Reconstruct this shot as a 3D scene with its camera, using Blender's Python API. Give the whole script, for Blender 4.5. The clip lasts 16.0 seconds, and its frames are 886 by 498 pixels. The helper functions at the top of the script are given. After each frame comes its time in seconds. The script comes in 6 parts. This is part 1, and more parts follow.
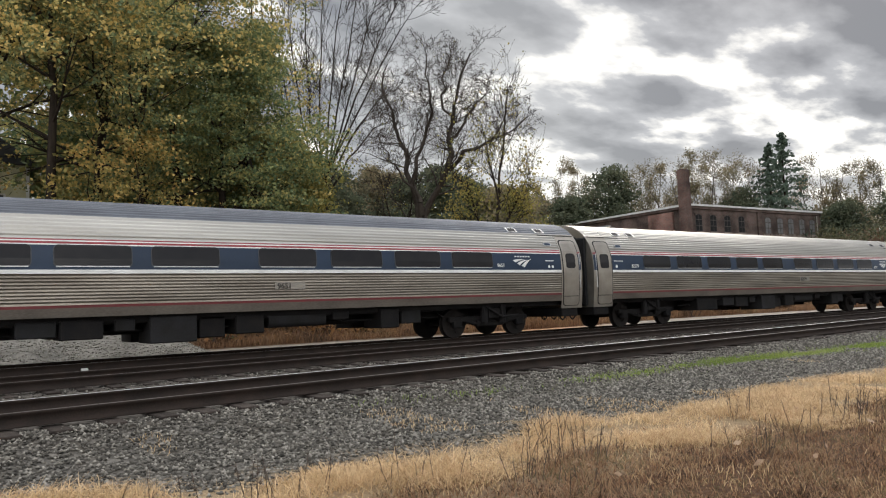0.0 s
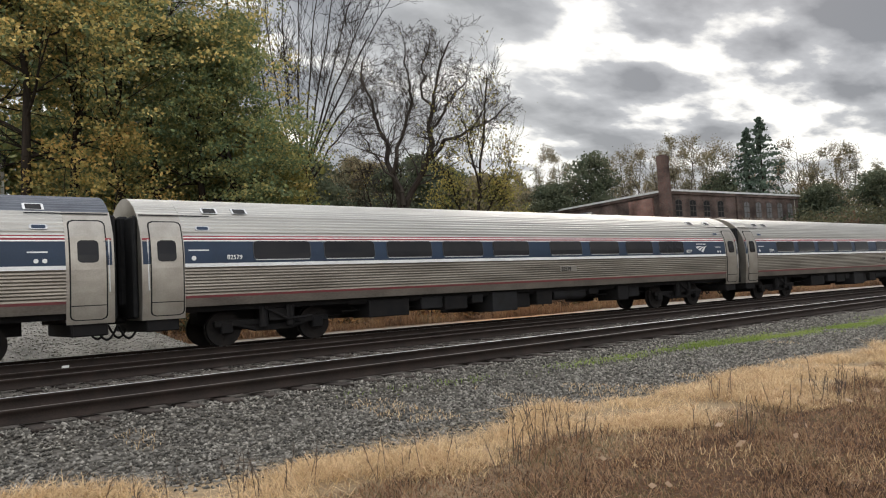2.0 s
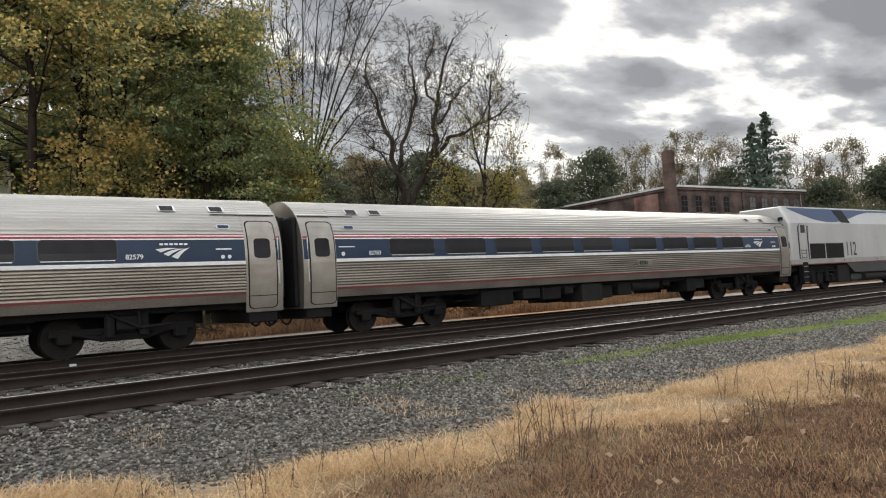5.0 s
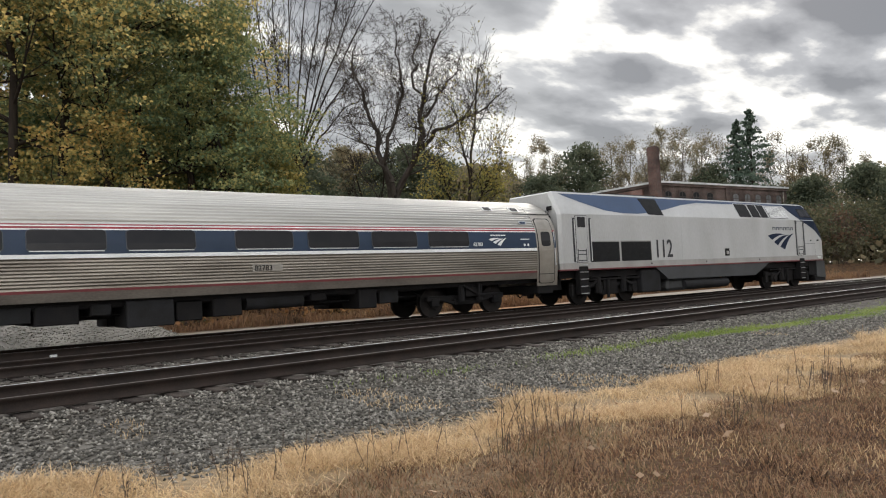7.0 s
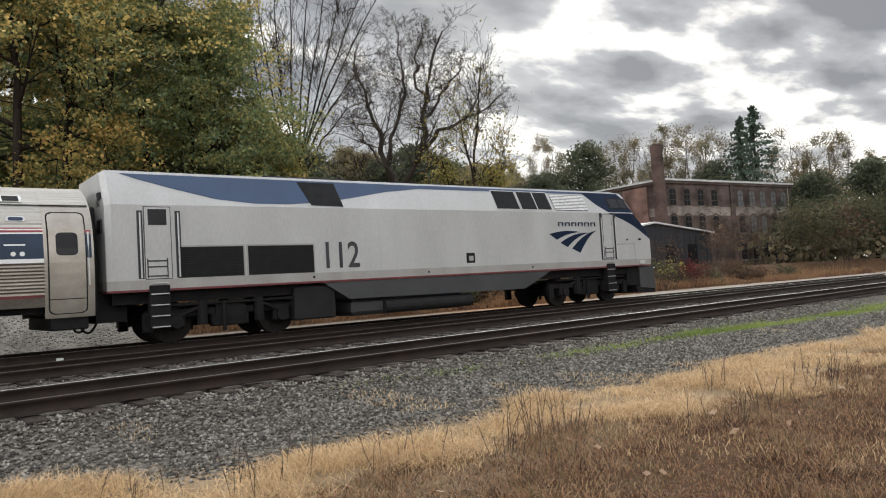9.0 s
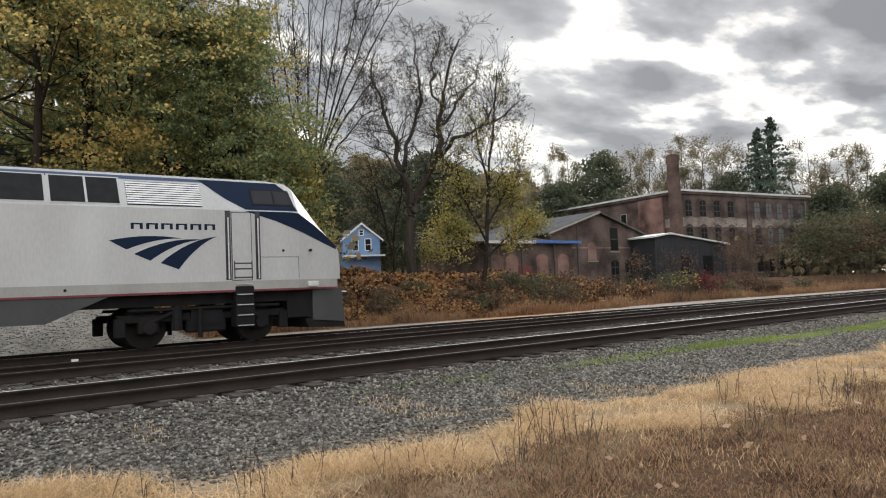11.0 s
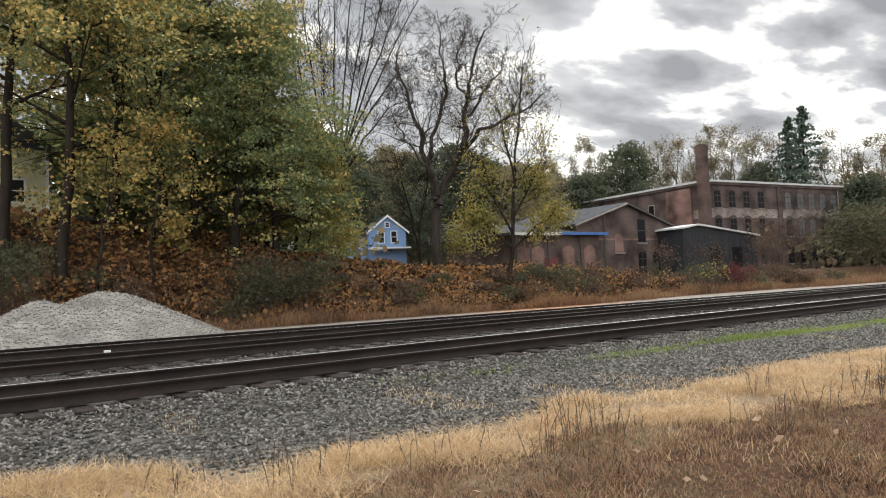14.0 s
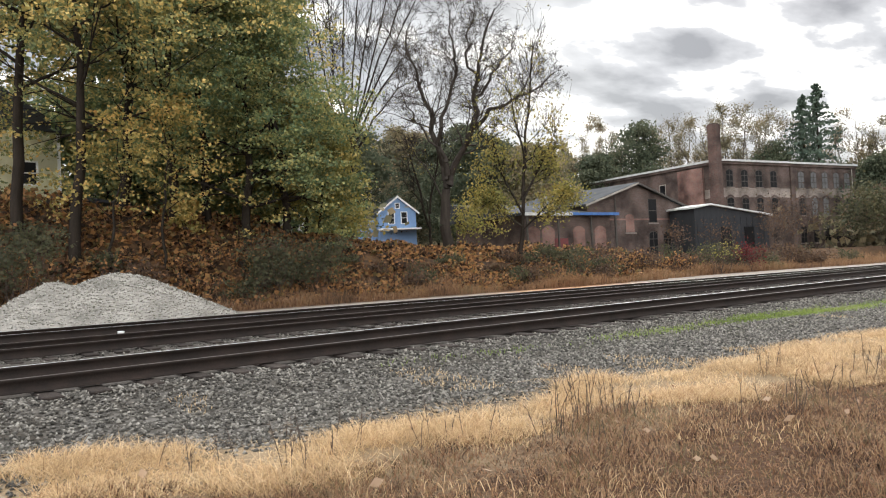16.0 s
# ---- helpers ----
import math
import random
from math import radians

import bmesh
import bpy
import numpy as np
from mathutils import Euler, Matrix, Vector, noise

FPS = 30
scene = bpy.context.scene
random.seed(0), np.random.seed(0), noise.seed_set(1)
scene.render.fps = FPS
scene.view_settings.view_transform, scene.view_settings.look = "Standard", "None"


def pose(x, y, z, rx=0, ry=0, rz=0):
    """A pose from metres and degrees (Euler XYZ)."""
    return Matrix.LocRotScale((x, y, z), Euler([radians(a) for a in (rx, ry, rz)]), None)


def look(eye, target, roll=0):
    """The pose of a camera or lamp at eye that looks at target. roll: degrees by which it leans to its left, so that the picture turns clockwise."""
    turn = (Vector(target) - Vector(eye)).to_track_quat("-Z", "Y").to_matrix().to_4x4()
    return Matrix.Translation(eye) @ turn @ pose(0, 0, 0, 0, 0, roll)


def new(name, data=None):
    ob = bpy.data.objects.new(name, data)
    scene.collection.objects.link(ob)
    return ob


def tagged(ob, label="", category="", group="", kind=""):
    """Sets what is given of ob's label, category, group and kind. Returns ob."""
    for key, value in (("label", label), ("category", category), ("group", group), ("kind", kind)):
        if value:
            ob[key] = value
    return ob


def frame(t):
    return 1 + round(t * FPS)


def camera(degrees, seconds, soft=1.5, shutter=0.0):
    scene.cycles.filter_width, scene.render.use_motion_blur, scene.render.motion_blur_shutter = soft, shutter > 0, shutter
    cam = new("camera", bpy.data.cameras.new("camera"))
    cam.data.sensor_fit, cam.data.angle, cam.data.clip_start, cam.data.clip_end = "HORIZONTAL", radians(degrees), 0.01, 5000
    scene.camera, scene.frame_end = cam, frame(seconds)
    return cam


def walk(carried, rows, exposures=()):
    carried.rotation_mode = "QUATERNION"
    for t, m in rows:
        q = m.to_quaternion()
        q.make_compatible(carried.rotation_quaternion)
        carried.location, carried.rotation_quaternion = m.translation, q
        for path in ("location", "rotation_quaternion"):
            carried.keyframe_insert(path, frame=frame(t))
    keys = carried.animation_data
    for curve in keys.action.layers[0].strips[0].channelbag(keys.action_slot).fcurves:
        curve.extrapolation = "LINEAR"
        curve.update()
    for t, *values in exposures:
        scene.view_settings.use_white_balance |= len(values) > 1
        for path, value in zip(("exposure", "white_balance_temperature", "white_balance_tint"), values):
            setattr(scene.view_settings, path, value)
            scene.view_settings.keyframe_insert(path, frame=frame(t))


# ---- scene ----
# World: x along the track, y away from the camera, z = 0 at the rail head.
EYE = (0.0, 0.0, 1.03)
cam = camera(61.97, 16.0, soft=1.1)
TURNS = [(0, 94.40, 2.01, -36.21), (0.5, 94.34, 2.24, -36.32), (1, 94.23, 2.68, -36.60), (1.5, 94.07, 3.35, -37.16),
         (2, 93.52, 3.13, -37.51), (2.5, 93.47, 2.90, -37.57), (3, 93.66, 3.10, -37.30), (3.5, 93.61, 3.36, -36.19),
         (6, 93.02, 3.14, -37.87), (6.5, 92.81, 2.88, -38.07), (7, 92.73, 2.91, -38.27), (7.5, 92.68, 3.18, -38.36),
         (8, 92.58, 3.25, -38.26), (10.5, 93.28, 3.21, -37.02), (11, 93.38, 2.55, -36.91), (11.5, 93.41, 2.23, -36.74),
         (12, 93.34, 2.27, -36.33), (12.5, 93.43, 2.33, -35.94), (13, 93.30, 2.38, -35.63), (13.5, 92.94, 2.55, -35.35),
         (14, 92.85, 2.59, -34.90), (14.5, 92.53, 2.51, -34.67), (15, 91.73, 2.56, -34.54), (15.5, 91.02, 2.65, -34.30),
         (16, 91.39, 2.73, -34.10)]
walk(cam, [(t, pose(*EYE, p, r, w)) for t, p, r, w in TURNS],
     exposures=[(0, -0.05), (11.0, 0.02), (12.5, 0.08), (14.0, 0.2), (14.8, 0.3), (15.5, 0.5), (16, 0.5)])

# ---- light ----
SUN_AZ, SUN_EL = radians(62), radians(30)
world = bpy.data.worlds.new("overcast_sky")
scene.world = world
world.use_nodes = True


def build_sky():
    nt = world.node_tree
    nt.nodes.clear()
    N, L = nt.nodes.new, nt.links.new
    out, bg = N("ShaderNodeOutputWorld"), N("ShaderNodeBackground")
    co, sep = N("ShaderNodeTexCoord"), N("ShaderNodeSeparateXYZ")
    L(co.outputs["Generated"], sep.inputs[0])
    sky = N("ShaderNodeTexSky")
    sky.sky_type, sky.sun_disc = "NISHITA", False
    sky.sun_elevation, sky.sun_rotation = SUN_EL, SUN_AZ
    dim = N("ShaderNodeVectorMath"); dim.operation = "SCALE"; dim.inputs["Scale"].default_value = 0.1
    L(sky.outputs[0], dim.inputs[0])

    def m(op, a, b=None):
        n = N("ShaderNodeMath"); n.operation = op
        for i, v in enumerate((a, b)):
            if v is None:
                continue
            if isinstance(v, (int, float)):
                n.inputs[i].default_value = v
            else:
                L(v, n.inputs[i])
        return n.outputs[0]

    # cloud deck: the direction projected on a plane overhead
    up = m("ADD", m("MAXIMUM", sep.outputs[2], 0.0), 0.16)
    comb = N("ShaderNodeCombineXYZ")
    L(m("DIVIDE", sep.outputs[0], up), comb.inputs[0]); L(m("DIVIDE", sep.outputs[1], up), comb.inputs[1])
    tex = N("ShaderNodeTexNoise"); tex.inputs["Scale"].default_value = 3.0
    tex.inputs["Detail"].default_value = 8; tex.inputs["Roughness"].default_value = 0.50
    mapn = N("ShaderNodeMapping"); mapn.inputs["Location"].default_value = (11.3, 5.2, 0)
    mapn.inputs["Rotation"].default_value = (0, 0, radians(-25)); mapn.inputs["Scale"].default_value = (0.8, 1.25, 1)
    L(comb.outputs[0], mapn.inputs[0]); L(mapn.outputs[0], tex.inputs["Vector"])
    ramp = N("ShaderNodeValToRGB")
    e = ramp.color_ramp.elements
    e[0].position, e[0].color = 0.405, (1.18, 1.16, 1.11, 1)
    e[1].position, e[1].color = 0.62, (0.22, 0.235, 0.265, 1)
    mid = ramp.color_ramp.elements.new(0.475); mid.color = (0.50, 0.515, 0.545, 1)
    broad = N("ShaderNodeTexNoise"); broad.inputs["Scale"].default_value = 0.75; broad.inputs["Detail"].default_value = 2
    L(mapn.outputs[0], broad.inputs["Vector"])
    L(m("SUBTRACT", m("ADD", m("MULTIPLY", tex.outputs[0], 0.95), m("MULTIPLY", broad.outputs[0], 0.42)), 0.180), ramp.inputs[0])
    # thinner, brighter cloud beside the sun and along the horizon
    dot = N("ShaderNodeVectorMath"); dot.operation = "DOT_PRODUCT"
    L(co.outputs["Generated"], dot.inputs[0])
    dot.inputs[1].default_value = (math.sin(0.66) * math.cos(0.27), math.cos(0.66) * math.cos(0.27), math.sin(0.27))
    glow = m("MULTIPLY", m("POWER", m("MAXIMUM", dot.outputs["Value"], 0.0), 60), 0.30)
    low = m("MULTIPLY", m("POWER", m("SUBTRACT", 1.0, m("MAXIMUM", sep.outputs[2], 0.0)), 16), 0.75)
    mix = N("ShaderNodeMix"); mix.data_type = "RGBA"
    L(m("MINIMUM", m("ADD", glow, low), 0.85), mix.inputs[0]); L(ramp.outputs[0], mix.inputs[6])
    mix.inputs[7].default_value = (1.15, 1.13, 1.06, 1)
    # an overcast sky is brightest overhead
    rise = N("ShaderNodeMapRange"); rise.interpolation_type = "SMOOTHSTEP"
    rise.inputs[1].default_value, rise.inputs[2].default_value = 0.36, 0.85
    rise.inputs[3].default_value, rise.inputs[4].default_value = 0.92, 4.2
    L(sep.outputs[2], rise.inputs[0])
    # cloud is lit from the front on the side away from the sun
    away = N("ShaderNodeVectorMath"); away.operation = "DOT_PRODUCT"
    L(co.outputs["Generated"], away.inputs[0])
    away.inputs[1].default_value = (-math.sin(SUN_AZ), -math.cos(SUN_AZ), 0)
    front = N("ShaderNodeMapRange"); front.interpolation_type = "SMOOTHSTEP"
    front.inputs[1].default_value, front.inputs[2].default_value = -0.55, 0.7
    front.inputs[3].default_value, front.inputs[4].default_value = 1.0, 3.2
    L(away.outputs["Value"], front.inputs[0])
    zen = m("MAXIMUM", rise.outputs[0], front.outputs[0])
    sc = N("ShaderNodeVectorMath"); sc.operation = "SCALE"
    L(mix.outputs[2], sc.inputs[0]); L(zen, sc.inputs["Scale"])
    add = N("ShaderNodeMix"); add.data_type = "RGBA"; add.inputs[0].default_value = 0.93
    L(dim.outputs[0], add.inputs[6]); L(sc.outputs[0], add.inputs[7])
    L(add.outputs[2], bg.inputs[0]); bg.inputs[1].default_value = 1.0
    L(bg.outputs[0], out.inputs[0])


build_sky()
sun = new("sun", bpy.data.lights.new("sun", "SUN"))
sun.data.energy, sun.data.angle, sun.data.color = 1.3, radians(25), (1.0, 0.95, 0.88)
sun.matrix_world = look((60 * math.sin(SUN_AZ), 60 * math.cos(SUN_AZ), 60 * math.tan(SUN_EL)), (0, 0, 0))


# ---- materials ----
def material(name, a, b=None, rough=0.7, metal=0.0, scale=6.0, fine=60.0, bump=0.15, random_tint=0.0, streak=None, spec=0.5, trans=0.0):
    """Two-tone noise at two scales with a fine relief; streak: scale per axis."""
    mt = bpy.data.materials.new(name)
    mt.use_nodes = True
    nt = mt.node_tree
    N, L = nt.nodes.new, nt.links.new
    bs = nt.nodes["Principled BSDF"]
    b = b or tuple(c * 0.7 for c in a)
    co = N("ShaderNodeTexCoord")
    vec = co.outputs["Object"]
    if streak:
        mp = N("ShaderNodeMapping"); mp.inputs["Scale"].default_value = streak
        L(vec, mp.inputs[0]); vec = mp.outputs[0]
    n1, n2 = N("ShaderNodeTexNoise"), N("ShaderNodeTexNoise")
    n1.inputs["Scale"].default_value, n2.inputs["Scale"].default_value = scale, fine
    n1.inputs["Detail"].default_value = n2.inputs["Detail"].default_value = 4
    L(vec, n1.inputs["Vector"]); L(vec, n2.inputs["Vector"])
    add = N("ShaderNodeMath"); add.operation = "MULTIPLY_ADD"
    L(n2.outputs[0], add.inputs[0]); add.inputs[1].default_value = 0.5; L(n1.outputs[0], add.inputs[2])
    rng = N("ShaderNodeMapRange"); rng.inputs[1].default_value, rng.inputs[2].default_value = 0.5, 1.0
    L(add.outputs[0], rng.inputs[0])
    mix = N("ShaderNodeMix"); mix.data_type = "RGBA"
    L(rng.outputs[0], mix.inputs[0])
    mix.inputs[6].default_value, mix.inputs[7].default_value = (*a, 1), (*b, 1)
    col = mix.outputs[2]
    if random_tint:
        inf = N("ShaderNodeObjectInfo"); hs = N("ShaderNodeHueSaturation")
        r2 = N("ShaderNodeMapRange"); r2.inputs[3].default_value, r2.inputs[4].default_value = 1 - random_tint, 1 + random_tint
        L(inf.outputs["Random"], r2.inputs[0]); L(r2.outputs[0], hs.inputs["Value"]); L(col, hs.inputs["Color"])
        col = hs.outputs[0]
    L(col, bs.inputs["Base Color"])
    bs.inputs["Roughness"].default_value, bs.inputs["Metallic"].default_value = rough, metal
    bs.inputs["Specular IOR Level"].default_value = spec
    if bump:
        bp = N("ShaderNodeBump"); bp.inputs["Strength"].default_value = bump; bp.inputs["Distance"].default_value = 0.02
        L(n2.outputs[0], bp.inputs["Height"]); L(bp.outputs[0], bs.inputs["Normal"])
    return mt


def leafy(name, colors, rough=0.65, spread=0.35, through_light=0.4, grain=0.28):
    """Foliage: a colour per leaf out of a few, light passes through in part."""
    mt = bpy.data.materials.new(name)
    mt.use_nodes = True
    nt = mt.node_tree
    N, L = nt.nodes.new, nt.links.new
    bs = nt.nodes["Principled BSDF"]
    geo, co = N("ShaderNodeNewGeometry"), N("ShaderNodeTexCoord")
    nz = N("ShaderNodeTexNoise"); nz.inputs["Scale"].default_value = grain; nz.inputs["Detail"].default_value = 2
    L(co.outputs["Object"], nz.inputs["Vector"])
    ma = N("ShaderNodeMath"); ma.operation = "MULTIPLY_ADD"; ma.inputs[1].default_value = spread
    L(geo.outputs["Random Per Island"], ma.inputs[0]); L(nz.outputs[0], ma.inputs[2])
    rg = N("ShaderNodeMapRange"); rg.inputs[1].default_value, rg.inputs[2].default_value = 0.3 + spread * 0.3, 0.7 + spread * 0.7
    L(ma.outputs[0], rg.inputs[0])
    ramp = N("ShaderNodeValToRGB")
    el = ramp.color_ramp.elements
    el[0].color, el[1].color = (*colors[0], 1), (*colors[-1], 1)
    for i, c in enumerate(colors[1:-1]):
        k = el.new((i + 1) / (len(colors) - 1)); k.color = (*c, 1)
    L(rg.outputs[0], ramp.inputs[0]); L(ramp.outputs[0], bs.inputs["Base Color"])
    bs.inputs["Roughness"].default_value = rough
    bs.inputs["Specular IOR Level"].default_value = 0.25
    tl = N("ShaderNodeBsdfTranslucent"); L(ramp.outputs[0], tl.inputs[0])
    mx = N("ShaderNodeMixShader"); mx.inputs[0].default_value = through_light
    L(bs.outputs[0], mx.inputs[1]); L(tl.outputs[0], mx.inputs[2])
    L(mx.outputs[0], nt.nodes["Material Output"].inputs[0])
    return mt


def brick_material(name, a, b, mortar, size=(0.22, 0.075), fade=0.0):
    mt = bpy.data.materials.new(name)
    mt.use_nodes = True
    nt = mt.node_tree
    N, L = nt.nodes.new, nt.links.new
    bs = nt.nodes["Principled BSDF"]
    co, sep, cm = N("ShaderNodeTexCoord"), N("ShaderNodeSeparateXYZ"), N("ShaderNodeCombineXYZ")
    L(co.outputs["Object"], sep.inputs[0])
    ad = N("ShaderNodeMath"); ad.operation = "ADD"
    L(sep.outputs[0], ad.inputs[0]); L(sep.outputs[1], ad.inputs[1])
    L(ad.outputs[0], cm.inputs[0]); L(sep.outputs[2], cm.inputs[1])
    br = N("ShaderNodeTexBrick")
    br.inputs["Scale"].default_value = 1.0
    br.inputs["Brick Width"].default_value, br.inputs["Row Height"].default_value = size
    br.inputs["Mortar Size"].default_value = 0.012
    br.inputs["Color1"].default_value, br.inputs["Color2"].default_value, br.inputs["Mortar"].default_value = (*a, 1), (*b, 1), (*mortar, 1)
    L(cm.outputs[0], br.inputs["Vector"])
    nz = N("ShaderNodeTexNoise"); nz.inputs["Scale"].default_value = 0.45; nz.inputs["Detail"].default_value = 7
    L(co.outputs["Object"], nz.inputs["Vector"])
    rg = N("ShaderNodeMapRange"); rg.inputs[1].default_value, rg.inputs[2].default_value = 0.3, 0.7
    rg.inputs[3].default_value, rg.inputs[4].default_value = 0.35, 1.65
    L(nz.outputs[0], rg.inputs[0])
    hs = N("ShaderNodeHueSaturation"); L(rg.outputs[0], hs.inputs["Value"]); L(br.outputs[0], hs.inputs["Color"])
    L(hs.outputs[0], bs.inputs["Base Color"])
    bs.inputs["Roughness"].default_value = 0.9
    bs.inputs["Specular IOR Level"].default_value = 0.15
    bp = N("ShaderNodeBump"); bp.inputs["Strength"].default_value = 0.4; bp.inputs["Distance"].default_value = 0.01
    bp.invert = True
    L(br.outputs["Fac"], bp.inputs["Height"]); L(bp.outputs[0], bs.inputs["Normal"])
    return mt


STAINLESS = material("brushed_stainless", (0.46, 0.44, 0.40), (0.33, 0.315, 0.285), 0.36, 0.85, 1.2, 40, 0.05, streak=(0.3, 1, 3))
# lower side panels: darker and browner than the upper steel
STAINLESS_LOW = material("brownish_stainless", (0.33, 0.295, 0.245), (0.17, 0.148, 0.12), 0.42, 0.8, 1.5, 30, 0.08, streak=(0.3, 1, 2))
DOOR_STEEL = material("door_steel", (0.41, 0.38, 0.335), (0.27, 0.245, 0.21), 0.4, 0.8, 2, 40, 0.03)
ROOF_GREY = material("dark_roof_paint", (0.10, 0.11, 0.13), (0.06, 0.065, 0.08), 0.5, 0.2, 1.5, 30, 0.05)
BAND_BLUE = material("blue_band_paint", (0.016, 0.034, 0.068), (0.011, 0.023, 0.046), 0.42, 0.0, 0.8, 30, 0.02, spec=0.35)
STRIPE_WHITE = material("white_stripe", (0.78, 0.78, 0.76), (0.6, 0.6, 0.58), 0.4, 0, 2, 40, 0.02)
STRIPE_RED = material("red_stripe", (0.30, 0.025, 0.035), (0.18, 0.016, 0.022), 0.45, 0, 2, 40, 0.02)
STRIPE_RED_LOW = material("dull_red_stripe", (0.16, 0.02, 0.025), (0.09, 0.014, 0.016), 0.55, 0, 2, 40, 0.02)
GLASS_DARK = material("tinted_glass", (0.012, 0.012, 0.014), (0.018, 0.017, 0.018), 0.12, 0.0, 1, 4, 0.0, spec=0.22)
FRAME_SILVER = material("aluminium_frame", (0.55, 0.55, 0.55), (0.4, 0.4, 0.4), 0.35, 0.9, 8, 60, 0.0)
RUBBER = material("black_rubber", (0.012, 0.012, 0.013), (0.02, 0.02, 0.02), 0.8, 0, 5, 50, 0.1, spec=0.12)
UNDER = material("underframe_black", (0.010, 0.010, 0.011), (0.018, 0.016, 0.015), 0.75, 0, 2.5, 30, 0.15, spec=0.12)
UNDER_GREY = material("equipment_grey", (0.024, 0.024, 0.026), (0.017, 0.016, 0.015), 0.75, 0, 2.5, 30, 0.1, spec=0.12)
WHEEL = material("wheel_steel", (0.013, 0.012, 0.012), (0.024, 0.02, 0.018), 0.7, 0.2, 4, 40, 0.1, spec=0.12)
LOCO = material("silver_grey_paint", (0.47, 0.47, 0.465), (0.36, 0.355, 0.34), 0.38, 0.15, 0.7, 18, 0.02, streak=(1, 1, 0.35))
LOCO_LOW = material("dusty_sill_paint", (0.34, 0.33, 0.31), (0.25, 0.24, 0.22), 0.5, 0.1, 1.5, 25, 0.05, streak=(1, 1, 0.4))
LOCO_DARK = material("dark_grey_skirt", (0.048, 0.049, 0.051), (0.03, 0.03, 0.03), 0.6, 0, 1.2, 25, 0.05)
LOCO_BLUE = material("roof_blue_paint", (0.028, 0.058, 0.125), (0.02, 0.042, 0.09), 0.45, 0, 0.8, 20, 0.02)
LOGO_BLUE = material("logo_blue", (0.007, 0.016, 0.038), (0.006, 0.013, 0.031), 0.6, 0, 2, 30, 0.0, spec=0.12)
LETTER_DARK = material("number_paint", (0.03, 0.031, 0.035), None, 0.5, 0, 2, 30, 0.0)
GRILLE = material("grille_black", (0.012, 0.012, 0.013), (0.02, 0.02, 0.02), 0.6, 0.2, 4, 40, 0.1, spec=0.12)
RAIL_SIDE = material("rusty_rail", (0.040, 0.029, 0.024), (0.022, 0.018, 0.016), 0.75, 0.2, 3, 40, 0.2, spec=0.12)
RAIL_TOP = material("polished_rail_head", (0.50, 0.50, 0.50), (0.36, 0.35, 0.34), 0.45, 0.8, 2, 30, 0.02)
TIE = material("creosoted_tie", (0.045, 0.036, 0.03), (0.025, 0.02, 0.018), 0.9, 0, 3, 30, 0.4, 0.3, streak=(4, 0.6, 4), spec=0.12)
STONE = material("ballast_stone", (0.24, 0.235, 0.225), (0.13, 0.125, 0.12), 0.9, 0, 5, 30, 0.2)
PILE = material("crushed_stone", (0.33, 0.308, 0.27), (0.13, 0.12, 0.103), 0.95, 0, 0.9, 9, 1.0)
BRICK_RED = brick_material("weathered_brick", (0.100, 0.064, 0.054), (0.072, 0.048, 0.041), (0.10, 0.088, 0.078))
BRICK_PALE = brick_material("patched_pink_brick", (0.21, 0.108, 0.086), (0.16, 0.083, 0.068), (0.17, 0.135, 0.118))
BRICK_GREY = brick_material("bleached_brick_band", (0.25, 0.205, 0.175), (0.17, 0.135, 0.115), (0.2, 0.18, 0.16))
BLACK_WALL = material("tarred_black_siding", (0.022, 0.024, 0.028), (0.012, 0.013, 0.015), 0.8, 0, 0.8, 14, 0.2, streak=(3, 3, 0.4))
ROOF_SLATE = material("grey_slate_roof", (0.075, 0.08, 0.086), (0.045, 0.047, 0.05), 0.9, 0, 0.8, 18, 0.3, spec=0.1)
TRIM = material("pale_roof_edge", (0.6, 0.6, 0.58), (0.4, 0.4, 0.38), 0.6, 0, 2, 20, 0.1)
# dusty panes; their pale colour also stands in for light in the window
PANE = material("dusty_lit_window_glass", (0.15, 0.15, 0.15), (0.06, 0.06, 0.062), 0.4, 0, 0.9, 7, 0.0, spec=0.6)
PANE_DARK = material("dark_window", (0.010, 0.010, 0.011), (0.006, 0.006, 0.007), 0.5, 0, 1.1, 8, 0.0, spec=0.15)
SASH = material("weathered_sash", (0.36, 0.33, 0.29), (0.24, 0.21, 0.18), 0.8, 0, 4, 40, 0.1)
SASH_DARK = material("rotten_dark_sash", (0.085, 0.074, 0.064), (0.04, 0.035, 0.03), 0.85, 0, 4, 40, 0.1)
SILL_GRIME = material("road_dirt_on_steel", (0.15, 0.128, 0.104), (0.065, 0.054, 0.044), 0.6, 0.3, 1.2, 20, 0.1, streak=(0.6, 1, 1.5))
FRAME_DULL = material("dull_window_rubber", (0.06, 0.065, 0.075), (0.03, 0.032, 0.036), 0.5, 0.2, 8, 60, 0.0)
TARP = material("blue_tarp_edge", (0.06, 0.17, 0.42), (0.04, 0.11, 0.3), 0.5, 0, 3, 30, 0.1)
HOUSE_BLUE = material("light_blue_siding", (0.19, 0.31, 0.52), (0.15, 0.25, 0.43), 0.7, 0, 2, 30, 0.05)
HOUSE_YELLOW = material("pale_yellow_siding", (0.62, 0.60, 0.40), (0.5, 0.48, 0.32), 0.7, 0, 2, 30, 0.05)
WHITE_PAINT = material("white_paint", (0.78, 0.78, 0.76), (0.62, 0.62, 0.6), 0.6, 0, 3, 30, 0.05)
